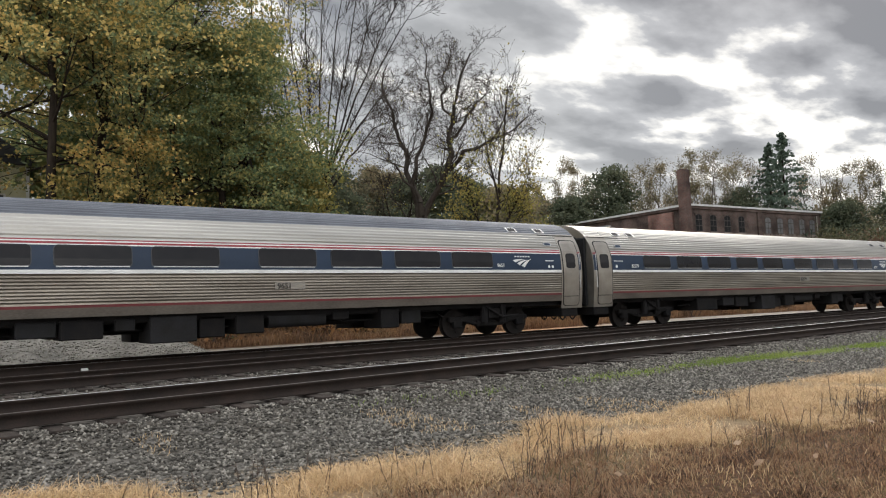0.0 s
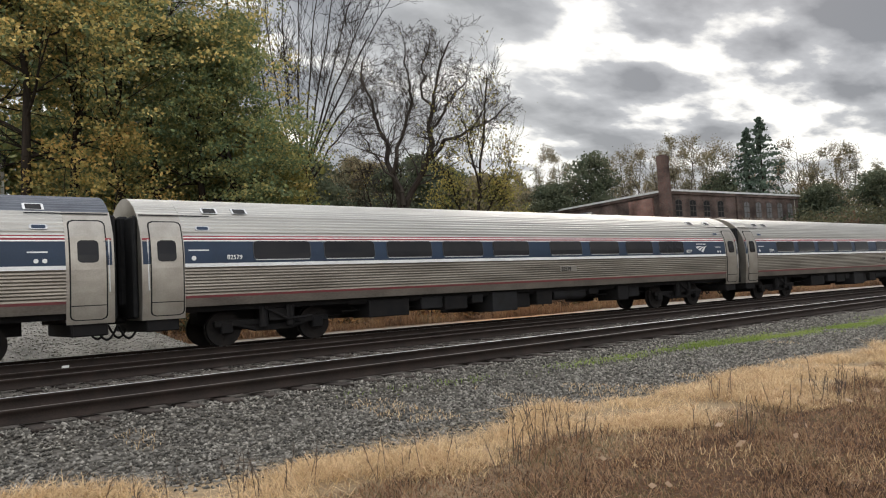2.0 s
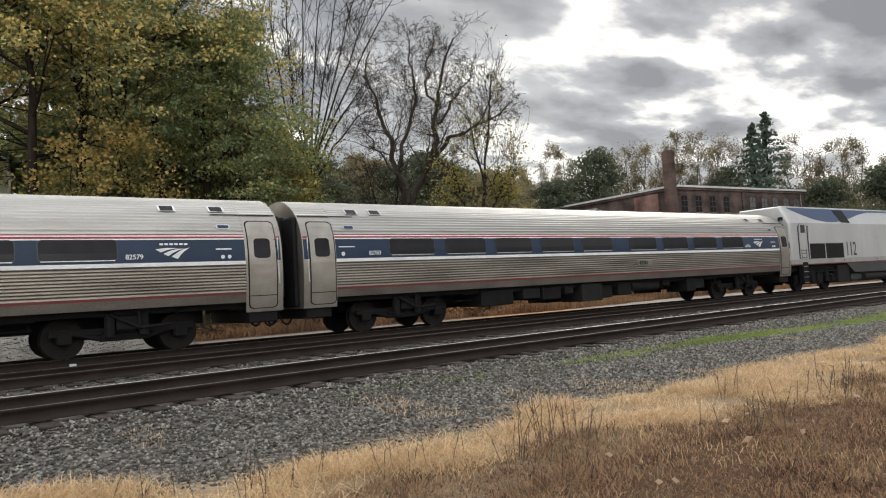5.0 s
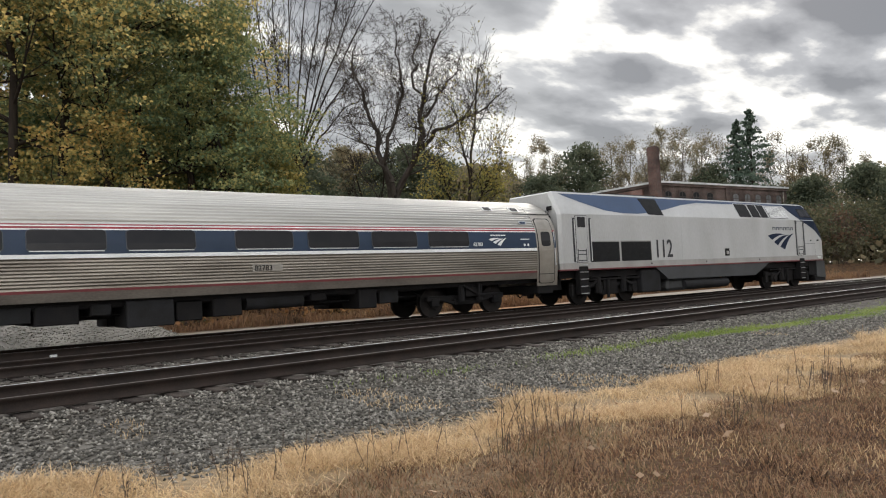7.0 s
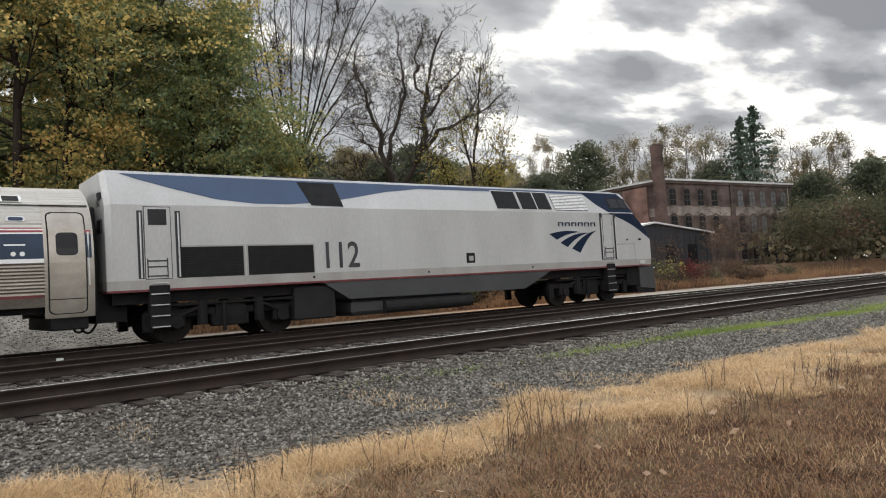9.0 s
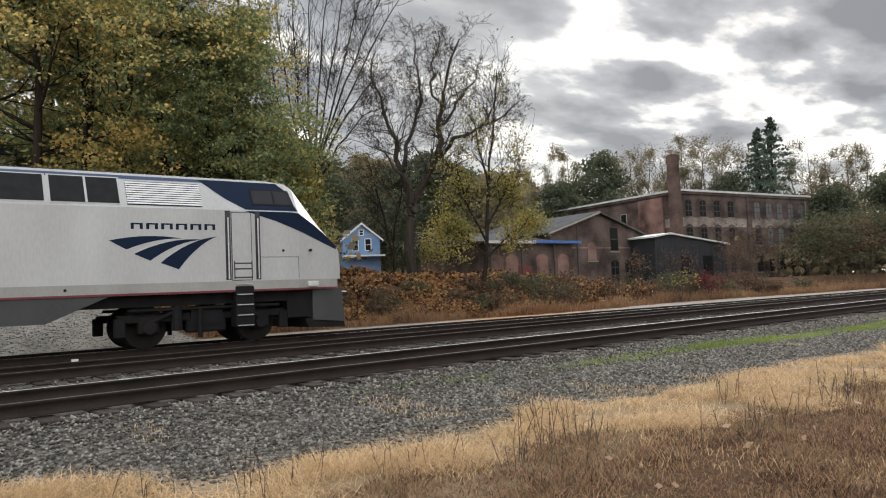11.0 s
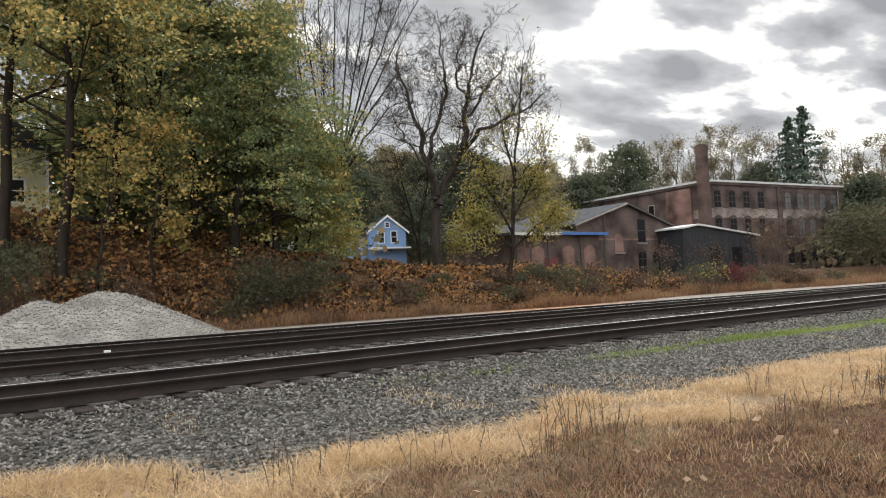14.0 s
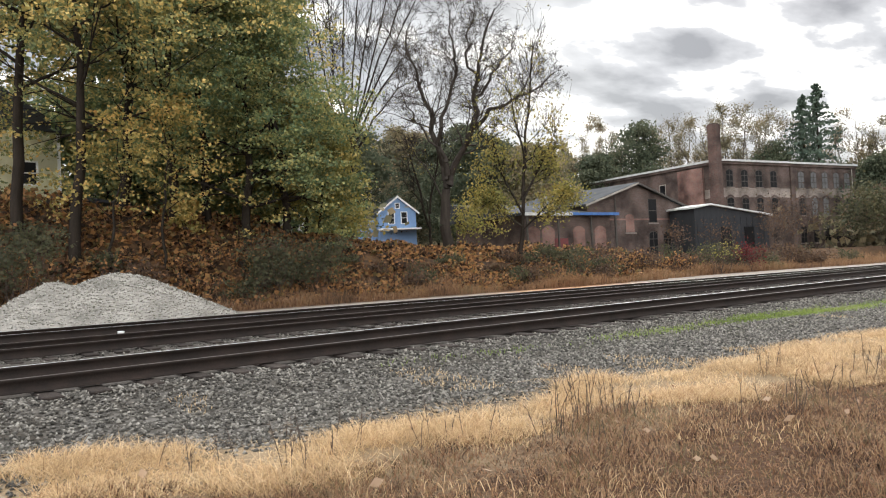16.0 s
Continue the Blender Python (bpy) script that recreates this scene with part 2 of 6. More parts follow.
BARK = material("dark_bark", (0.040, 0.031, 0.024), (0.02, 0.016, 0.013), 0.95, 0, 2, 18, 0.6, streak=(3, 3, 0.6), spec=0.1)
BARK_GREY = material("grey_bark", (0.135, 0.115, 0.095), (0.075, 0.063, 0.052), 0.95, 0, 2, 18, 0.5, streak=(3, 3, 0.6), spec=0.1)
LEAF_MAPLE = leafy("maple_leaves_turning", [(0.12, 0.155, 0.075), (0.17, 0.195, 0.08), (0.27, 0.26, 0.10), (0.46, 0.375, 0.13), (0.64, 0.46, 0.16)], spread=0.75, grain=0.42, through_light=0.3)
LEAF_GREEN = leafy("green_leaves", [(0.10, 0.145, 0.075), (0.15, 0.19, 0.085), (0.23, 0.255, 0.10), (0.38, 0.33, 0.12)], spread=0.75, grain=0.42, through_light=0.3)
LEAF_GOLD = leafy("golden_leaves", [(0.17, 0.165, 0.06), (0.31, 0.255, 0.08), (0.48, 0.355, 0.115), (0.50, 0.31, 0.10)], spread=0.6, through_light=0.3)
LEAF_YELLOW = leafy("yellow_green_leaves", [(0.12, 0.125, 0.045), (0.21, 0.20, 0.06), (0.32, 0.27, 0.075), (0.42, 0.31, 0.095)])
LEAF_RED = leafy("dark_red_leaves", [(0.06, 0.012, 0.014), (0.13, 0.022, 0.025), (0.2, 0.04, 0.035)])
LEAF_DARK = leafy("dark_evergreen", [(0.05, 0.075, 0.058), (0.08, 0.11, 0.08), (0.115, 0.15, 0.105)])
LEAF_FAR = leafy("far_autumn_leaves", [(0.11, 0.105, 0.065), (0.17, 0.155, 0.095), (0.25, 0.21, 0.125), (0.28, 0.21, 0.12)])
LEAF_DULL = leafy("dull_far_leaves", [(0.05, 0.065, 0.042), (0.085, 0.10, 0.06), (0.13, 0.135, 0.08)])
LEAF_LITTER = leafy("fallen_and_dying_leaves", [(0.03, 0.02, 0.014), (0.085, 0.045, 0.024), (0.26, 0.125, 0.055), (0.44, 0.235, 0.09), (0.16, 0.12, 0.05)], spread=0.8, grain=0.9)
SHRUB = leafy("brown_brush", [(0.048, 0.034, 0.026), (0.096, 0.062, 0.042), (0.145, 0.085, 0.05), (0.10, 0.085, 0.046)])
SHRUB_GREEN = leafy("dull_green_brush", [(0.045, 0.048, 0.028), (0.078, 0.078, 0.04), (0.125, 0.11, 0.056)])
GRASS_TAN = leafy("dry_tan_grass", [(0.30, 0.195, 0.105), (0.54, 0.38, 0.205), (0.74, 0.56, 0.34), (0.40, 0.245, 0.125)], spread=0.5, grain=1.1)
GRASS_BROWN = leafy("red_brown_grass", [(0.045, 0.028, 0.018), (0.12, 0.064, 0.037), (0.27, 0.15, 0.085), (0.40, 0.26, 0.15), (0.12, 0.10, 0.05)], spread=0.6, grain=1.6)
GRASS_GREEN = leafy("green_grass", [(0.13, 0.18, 0.04), (0.2, 0.27, 0.06), (0.28, 0.32, 0.1)])
WEED_RUST = leafy("rusty_weeds", [(0.11, 0.075, 0.05), (0.22, 0.125, 0.07), (0.33, 0.19, 0.1), (0.2, 0.16, 0.09)])
STALK = material("dark_stalk", (0.075, 0.05, 0.037), (0.045, 0.032, 0.025), 0.9, 0, 5, 40, 0.2)


def loose_stone(name, dark, mid, pale):
    """Broken stone, a tone for each piece."""
    mt = bpy.data.materials.new(name)
    mt.use_nodes = True
    nt = mt.node_tree
    g, rp = nt.nodes.new("ShaderNodeNewGeometry"), nt.nodes.new("ShaderNodeValToRGB")
    nt.links.new(g.outputs["Random Per Island"], rp.inputs[0])
    rp.color_ramp.elements[0].color, rp.color_ramp.elements[1].color = (*dark, 1), (*pale, 1)
    k = rp.color_ramp.elements.new(0.6); k.color = (*mid, 1)
    bs = nt.nodes["Principled BSDF"]
    nt.links.new(rp.outputs[0], bs.inputs["Base Color"])
    bs.inputs["Roughness"].default_value, bs.inputs["Specular IOR Level"].default_value = 0.92, 0.2
    return mt


BALLAST = loose_stone("loose_ballast", (0.028, 0.026, 0.022), (0.115, 0.106, 0.092), (0.27, 0.252, 0.22))
PILE_STONE = loose_stone("pile_stone", (0.085, 0.078, 0.062), (0.25, 0.235, 0.20), (0.46, 0.435, 0.38))


# ---- mesh helpers ----
def mesh_np(name, verts, faces):
    """A mesh from an (n, 3) array and an (m, k) array of faces with k corners each."""
    verts, faces = np.asarray(verts, np.float32), np.asarray(faces, np.int32)
    me = bpy.data.meshes.new(name)
    me.vertices.add(len(verts)); me.vertices.foreach_set("co", verts.ravel())
    k = faces.shape[1]
    me.loops.add(faces.size); me.loops.foreach_set("vertex_index", faces.ravel())
    me.polygons.add(len(faces)); me.polygons.foreach_set("loop_start", np.arange(0, faces.size, k, dtype=np.int32))
    me.update(calc_edges=True)
    me.validate()
    return me


def part(name, bm, mat, parent=None, label="", smooth=False):
    """Links a bmesh or a mesh as one object under a thing or a part."""
    if isinstance(bm, bmesh.types.BMesh):
        me = bpy.data.meshes.new(name)
        bmesh.ops.recalc_face_normals(bm, faces=bm.faces)
        bm.to_mesh(me); bm.free()
    else:
        me = bm
    if not me.materials:
        me.materials.append(mat)
    if smooth:
        me.polygons.foreach_set("use_smooth", [True] * len(me.polygons))
    ob = new(name, me)
    ob.parent = parent
    if label:
        ob["label"] = label
    return ob


def box(bm, x0, x1, y0, y1, z0, z1, bevel=0.0):
    m = Matrix.Translation(((x0 + x1) / 2, (y0 + y1) / 2, (z0 + z1) / 2)) @ Matrix.Diagonal((x1 - x0, y1 - y0, z1 - z0, 1))
    r = bmesh.ops.create_cube(bm, size=1, matrix=m)
    if bevel:
        edges = list({e for v in r["verts"] for e in v.link_edges})
        bmesh.ops.bevel(bm, geom=edges, offset=bevel, segments=1, affect="EDGES")
    return bm


def boxes(*rows, bevel=0.0):
    bm = bmesh.new()
    for r in rows:
        box(bm, *r, bevel=bevel)
    return bm


def rod(bm, a, b, r, n=8):
    a, b = Vector(a), Vector(b)
    d = b - a
    m = Matrix.Translation((a + b) / 2) @ d.to_track_quat("Z", "Y").to_matrix().to_4x4()
    bmesh.ops.create_cone(bm, cap_ends=True, segments=n, radius1=r, radius2=r, depth=d.length, matrix=m)
    return bm


def prism(outline, y0, y1):
    """A solid of an outline in x, z between two y."""
    bm = bmesh.new()
    a = [bm.verts.new((x, y0, z)) for x, z in outline]
    b = [bm.verts.new((x, y1, z)) for x, z in outline]
    n = len(outline)
    bm.faces.new(a); bm.faces.new(b[::-1])
    for i in range(n):
        bm.faces.new((a[i], b[i], b[(i + 1) % n], a[(i + 1) % n]))
    bmesh.ops.triangulate(bm, faces=[f for f in bm.faces if len(f.verts) > 4])
    return bm


def empty(name, label, category, m=None, group=""):
    ob = new(name)
    if m is not None:
        ob.matrix_world = m
    return tagged(ob, label, category, group)


def smoothstep(a, b, x):
    t = np.clip((x - a) / (b - a), 0, 1)
    return t * t * (3 - 2 * t)


# ---- ground and tracks ----
TRAIN_Y = 19.49          # centre of the train's track
def centre_1(x):
    return 10.35 + 0.055 * np.minimum(x, 45) + 0.02 * np.maximum(x - 45, 0) - 0.0 * x
def centre_2(x):
    return 15.1 + 0.052 * np.minimum(x, 55) + 0.012 * np.maximum(x - 55, 0)


def bank(x, y):
    foot = np.interp(x, [-40, 12, 20, 28, 45, 60, 120], [31, 30.5, 30.5, 29, 32.5, 31, 30.5])
    crest = np.interp(x, [-60, 3, 14, 25, 33, 45, 60], [5.2, 4.9, 3.5, 2.1, 1.6, 1.2, 1.0])
    run = np.interp(x, [0, 14, 30, 50], [9, 9, 9, 9])
    rise = smoothstep(0, 1, (y - foot) / run) * (crest + 0.35)
    slope = np.interp(x, [0, 50, 70, 110], [0.055, 0.055, 0.012, 0.01])
    return rise + slope * np.clip(y - foot - run, 0, 60)


def height(x, y):
    x, y = np.asarray(x, float), np.asarray(y, float)
    floor = np.interp(y, [-4, 5.5, 7.6, 9, 22], [-0.5, -0.5, -0.52, -0.42, -0.36])
    h = floor + bank(x, y)
    for c, low in ((centre_1(x), 0), (centre_2(x), 0), (TRAIN_Y + 0 * x, 0)):
        d = np.abs(y - c)
        h = np.maximum(h, np.interp(d, [0, 1.3, 2.7], [-0.205, -0.222, -0.62]))
    h = h + 0.03 * np.sin(x * 1.7 + y * 0.9) * np.sin(y * 1.3 - x * 0.6) * (y < 7.5)
    return h


def ground_material():
    mt = bpy.data.materials.new("ground_gravel_soil_grass")
    mt.use_nodes = True
    nt = mt.node_tree
    N, L = nt.nodes.new, nt.links.new
    bs = nt.nodes["Principled BSDF"]
    co, sep = N("ShaderNodeTexCoord"), N("ShaderNodeSeparateXYZ")
    L(co.outputs["Object"], sep.inputs[0])
    X, Y = sep.outputs[0], sep.outputs[1]

    def m(op, a, b=0.0, c=None):
        n = N("ShaderNodeMath"); n.operation = op
        for i, v in enumerate((a, b, c)):
            if v is None:
                continue
            if isinstance(v, (int, float)):
                n.inputs[i].default_value = v
            else:
                L(v, n.inputs[i])
        return n.outputs[0]

    def noise_tex(s, d=4):
        n = N("ShaderNodeTexNoise"); n.inputs["Scale"].default_value = s; n.inputs["Detail"].default_value = d
        L(co.outputs["Object"], n.inputs["Vector"])
        return n.outputs[0]

    def ramp_between(v, a, b):
        n = N("ShaderNodeMapRange"); n.inputs[1].default_value, n.inputs[2].default_value = a, b
        L(v, n.inputs[0])
        return n.outputs[0]

    def blend(f, a, b):
        n = N("ShaderNodeMix"); n.data_type = "RGBA"
        L(f, n.inputs[0])
        for i, v in ((6, a), (7, b)):
            if isinstance(v, tuple):
                n.inputs[i].default_value = (*v, 1)
            else:
                L(v, n.inputs[i])
        return n.outputs[2]

    big, midn, small = noise_tex(0.5), noise_tex(2.2), noise_tex(20)
    vo = N("ShaderNodeTexVoronoi"); vo.inputs["Scale"].default_value = 17
    L(co.outputs["Object"], vo.inputs["Vector"])
    vs = N("ShaderNodeSeparateColor"); L(vo.outputs["Color"], vs.inputs[0])
    stone = blend(vs.outputs[0], (0.04, 0.036, 0.031), (0.15, 0.14, 0.125))
    stone = blend(ramp_between(midn, 0.45, 0.75), stone, (0.065, 0.056, 0.045))
    yw = m("ADD", Y, m("MULTIPLY", m("SUBTRACT", midn, 0.5), 2.2))
    soil = blend(small, (0.045, 0.026, 0.016), (0.115, 0.064, 0.036))
    tan = blend(small, (0.15, 0.11, 0.07), (0.33, 0.245, 0.15))
    front = blend(ramp_between(yw, 4.0, 5.2), soil, tan)
    col = blend(ramp_between(yw, 6.4, 7.2), front, stone)
    # mossy green tinge along the foot of the near ballast
    strip = m("SUBTRACT", yw, m("MULTIPLY_ADD", X, -0.02, 9.0))
    moss = m("MULTIPLY", m("LESS_THAN", m("ABSOLUTE", strip), 0.4), ramp_between(X, 8, 16))
    col = blend(m("MULTIPLY", moss, 0.35), col, (0.16, 0.20, 0.05))
    # oily dark ballast inside the tracks
    for c, k in ((10.35, 0.055), (15.1, 0.052), (19.49, 0.0)):
        d = m("ABSOLUTE", m("SUBTRACT", Y, m("MULTIPLY_ADD", X, k, c)))
        col = blend(m("MULTIPLY", m("SUBTRACT", 1.0, ramp_between(d, 1.2, 1.7)), 0.6), col, (0.05, 0.043, 0.037))
    sand = blend(small, (0.21, 0.18, 0.15), (0.30, 0.265, 0.225))
    rust = blend(small, (0.36, 0.19, 0.10), (0.46, 0.28, 0.15))
    drift = m("ADD", X, m("MULTIPLY", midn, 8))
    sand = blend(m("MULTIPLY", ramp_between(drift, 38, 31), ramp_between(drift, 24, 29)), sand, rust)
    col = blend(ramp_between(yw, 22.2, 23.0), col, sand)
    wood = blend(ramp_between(midn, 0.35, 0.65), (0.045, 0.03, 0.02), (0.13, 0.07, 0.032))
    foot = m("MULTIPLY_ADD", m("MAXIMUM", m("SUBTRACT", X, 28.0), 0.0), 0.33, 28.6)
    foot = m("MINIMUM", foot, 30.6)
    col = blend(ramp_between(m("SUBTRACT", yw, foot), -0.3, 0.6), col, wood)
    L(col, bs.inputs["Base Color"])
    bs.inputs["Roughness"].default_value = 0.95
    bs.inputs["Specular IOR Level"].default_value = 0.1
    bp = N("ShaderNodeBump"); bp.inputs["Strength"].default_value = 0.8; bp.inputs["Distance"].default_value = 0.04
    L(vo.outputs["Distance"], bp.inputs["Height"]); L(bp.outputs[0], bs.inputs["Normal"])
    return mt


def build_ground():
    xs = np.concatenate([[-2500, -900, -400, -200, -120, -80, -55, -40, -30, -22, -16], np.arange(-12, 48, 0.3), np.arange(48, 130, 2.0), [140, 170, 220, 320, 500, 900, 2500]])
    ys = np.concatenate([[-2500, -900, -300, -120, -50, -25, -12, -7], np.arange(-4, 24, 0.21), np.arange(24, 50, 0.5), np.arange(50, 130, 3.0), [140, 170, 220, 320, 500, 900, 2500]])
    gx, gy = np.meshgrid(xs, ys)
    gz = height(gx, gy)
    v = np.stack([gx, gy, gz], -1).reshape(-1, 3)
    nx, ny = len(xs), len(ys)
    i = (np.arange(ny - 1)[:, None] * nx + np.arange(nx - 1)[None]).ravel()
    f = np.stack([i, i + 1, i + nx + 1, i + nx], -1)
    ob = part("ground", mesh_np("ground", v, f), ground_material(), smooth=True)
    tagged(ob, "grey ballast, dry tan grass and leafy bank on open ground", "ground", kind="structure")


build_ground()

# rail section: head, web and foot, in metres off the rail's centre line
def rail_section(h):
    half = [(0.036, 0.0), (0.037, -0.012), (0.034, -0.035), (0.012, -0.048), (0.009, -0.10), (0.02, -h + 0.03), (0.07, -h + 0.012), (0.07, -h)]
    return half + [(-a, b) for a, b in reversed(half)]


def build_rail(path, side, h, parent, top_mat):
    sec = rail_section(h)
    n = len(sec)
    xs = np.concatenate([np.arange(-60, 80, 2.0), np.arange(80, 320, 10.0)])
    ring = []
    for x in xs:
        c = path(x) + side * 0.7535
        ring += [(x, c + a, b) for a, b in sec]
    f = []
    for k in range(len(xs) - 1):
        for j in range(n - 1):
            a, b = k * n + j, k * n + (j + 1) % n
            f.append((a, b, b + n, a + n))
        f.append((k * n + n - 1, k * n, (k + 1) * n, (k + 1) * n + n - 1))
    me = mesh_np("rail", ring, f)
    me.materials.append(RAIL_SIDE); me.materials.append(top_mat)
    top = [1 if abs(p.normal.z) > 0.9 and p.center.z > -0.005 else 0 for p in me.polygons]
    me.polygons.foreach_set("material_index", top)
    return part("rail", me, None, parent)


TRACKS = []
def straight(x):
    return TRAIN_Y + 0.0 * x
DULL_TOP = material("dull_rail_head", (0.075, 0.062, 0.053), (0.05, 0.042, 0.036), 0.6, 0.4, 2, 30, 0.05)
for path, h, near, far, words in ((centre_1, 0.165, DULL_TOP, RAIL_TOP, "rusty rails of an empty siding on creosoted ties"),
                                  (centre_2, 0.175, DULL_TOP, DULL_TOP, "dark rails of the middle track in grey ballast"),
                                  (straight, 0.185, RAIL_TOP, RAIL_TOP, "main track rails that carry the train")):
    tr = empty("railway_track", words, "railway track", group="parallel tracks")
    build_rail(path, -1, h, tr, near); build_rail(path, 1, h, tr, far)
    TRACKS.append((tr, path, h))


# ---- the train ----
SIDE = [(1.50, 0.80), (1.54, 1.10), (1.575, 1.45), (1.595, 1.80), (1.60, 2.05), (1.59, 2.35), (1.555, 2.65), (1.49, 2.90), (1.38, 3.12), (1.20, 3.36), (0.95, 3.57), (0.65, 3.73), (0.33, 3.83), (0.0, 3.86)]
SIDE_Z, SIDE_Y = [p[1] for p in SIDE], [p[0] for p in SIDE]


def half_width(z):
    return float(np.interp(z, SIDE_Z, SIDE_Y))


def arc_points(z0, z1, n, flute=0.0):
    """Points up the car's side from z0 to z1; flute: depth of the pressed ribs, a rib for every other point."""
    if z1 > 3.5:                       # over the roof's shoulder, step along the arc
        pts = np.array(SIDE[::-1])
        pts = pts[pts[:, 1] >= z0 - 0.001][::-1]
        pts = np.vstack([[half_width(z0), z0], pts[pts[:, 1] > z0 + 0.01]])
        s = np.concatenate([[0], np.cumsum(np.linalg.norm(np.diff(pts, axis=0), axis=1))])
        u = np.linspace(0, s[-1], n)
        ys, zs = np.interp(u, s, pts[:, 0]), np.interp(u, s, pts[:, 1])
    else:
        zs = np.linspace(z0, z1, n)
        ys = np.array([half_width(z) for z in zs])
    if flute:
        d = np.where(np.arange(n) % 4 < 2, 0.0, -flute)
        ny = np.gradient(zs, edge_order=1); nz = -np.gradient(ys, edge_order=1)
        ln = np.hypot(ny, nz) + 1e-9
        ys, zs = ys + d * ny / ln, zs + d * nz / ln
    return list(zip(ys, zs))


def sweep(points, x0, x1, off=0.0, sides=(-1, 1)):
    """A strip along the car over its sides."""
    v, f = [], []
    n = len(points)
    for side in sides:
        base = len(v)
        for x in (x0, x1):
            v += [(x, side * (y + off), z) for y, z in points]
        for i in range(n - 1):
            q = (base + i, base + i + 1, base + n + i + 1, base + n + i)
            f.append(q if side > 0 else q[::-1])
    return mesh_np("strip", v, f)


def side_panel(x0, x1, z0, z1, off, r=0.0, depth=0.02, side=-1, rows=9):
    """A plate that follows the car's side, with rounded corners and edges turned in."""
    bm = bmesh.new()
    front, back = [], []
    zs = np.linspace(z0, z1, rows)
    if r:
        k = np.array([0, 0.3, 0.7, 1.0]) * r
        zs = np.concatenate([z0 + k, np.linspace(z0 + r, z1 - r, rows)[1:-1], z1 - k[::-1]])
    for z in zs:
        d = min(z - z0, z1 - z)
        c = r - math.sqrt(max(r * r - (r - d) ** 2, 0)) if r and d < r else 0
        w = half_width(z)
        front.append([bm.verts.new((x, side * (w + off), z)) for x in (x0 + c, x1 - c)])
        back.append([bm.verts.new((x, side * (w + off - depth), z)) for x in (x0 + c, x1 - c)])
    for i in range(len(zs) - 1):
        bm.faces.new((front[i][0], front[i][1], front[i + 1][1], front[i + 1][0]))
        for s in (0, 1):
            bm.faces.new((front[i][s], front[i + 1][s], back[i + 1][s], back[i][s]))
    for i in (0, -1):
        bm.faces.new((front[i][0], front[i][1], back[i][1], back[i][0]))
    return bm


def lettering(text, size, mat, parent, m, label="", depth=0.002):
    cu = bpy.data.curves.new("lettering", "FONT")
    cu.body, cu.size, cu.extrude, cu.offset = text, size, depth, size * 0.012
    tmp = new("lettering_curve", cu)
    me = bpy.data.meshes.new_from_object(tmp.evaluated_get(bpy.context.evaluated_depsgraph_get()))
    bpy.data.objects.remove(tmp)
    me.materials.clear()
    ob = part("lettering", me, mat, parent, label)
    ob.matrix_local = m
    return ob


def swoosh(x0, z0, w, h, mirror=1):
    """Three tapering stripes that fan out from an upper tip; outlines in x, z."""
    out = []
    for (a, b, tip, bend) in (((0.0, 0.86), (0.15, 0.60), (0.66, 0.93), 0.10), ((0.215, 0.47), (0.36, 0.27), (0.86, 0.90), 0.15), ((0.45, 0.20), (0.62, 0.0), (1.0, 1.0), 0.16)):
        top, low = [], []
        for k in range(9):
            s = k / 8
            lift = bend * 4 * s * (1 - s)
            top.append((a[0] + (tip[0] - a[0]) * s, a[1] + (tip[1] - a[1]) * s + lift))
            low.append((b[0] + (tip[0] - b[0]) * s, b[1] + (tip[1] - b[1]) * s + lift * 0.9))
        out.append([(x0 + w * u, z0 + h * v) for u, v in top[:-1] + low[::-1]])
    return out


def draped(outline, off, side=-1, curve=True, flat_y=1.5):
    """A thin decal of an outline laid on the side."""
    bm = bmesh.new()
    vs = [bm.verts.new((x, side * ((half_width(z) if curve else flat_y) + off), z)) for x, z in outline]
    f = bm.faces.new(vs)
    bmesh.ops.triangulate(bm, faces=[f])
    return bm


def wheelset(parent, x, r, y):
    """Two wheels on an axle, about the axle's own centre."""
    bm = bmesh.new()
    rod(bm, (0, -y, 0), (0, y, 0), 0.08, 10)
    for s in (-1, 1):
        rod(bm, (0, s * (y - 0.065), 0), (0, s * (y + 0.07), 0), r, 28)
        rod(bm, (0, s * (y - 0.095), 0), (0, s * (y - 0.065), 0), r + 0.025, 28)
        rod(bm, (0, s * (y + 0.07), 0), (0, s * (y + 0.13), 0), 0.14, 12)
        for k in range(5):
            a = k * math.tau / 5
            c = (0.27 * math.cos(a), s * (y + 0.07), 0.27 * math.sin(a))
            rod(bm, c, (c[0], c[1] + s * 0.012, c[2]), 0.055, 8)
    ob = part("wheelset", bm, WHEEL, parent, "black steel wheels on their axle")
    ob.matrix_local = pose(x, 0, r)
    return ob


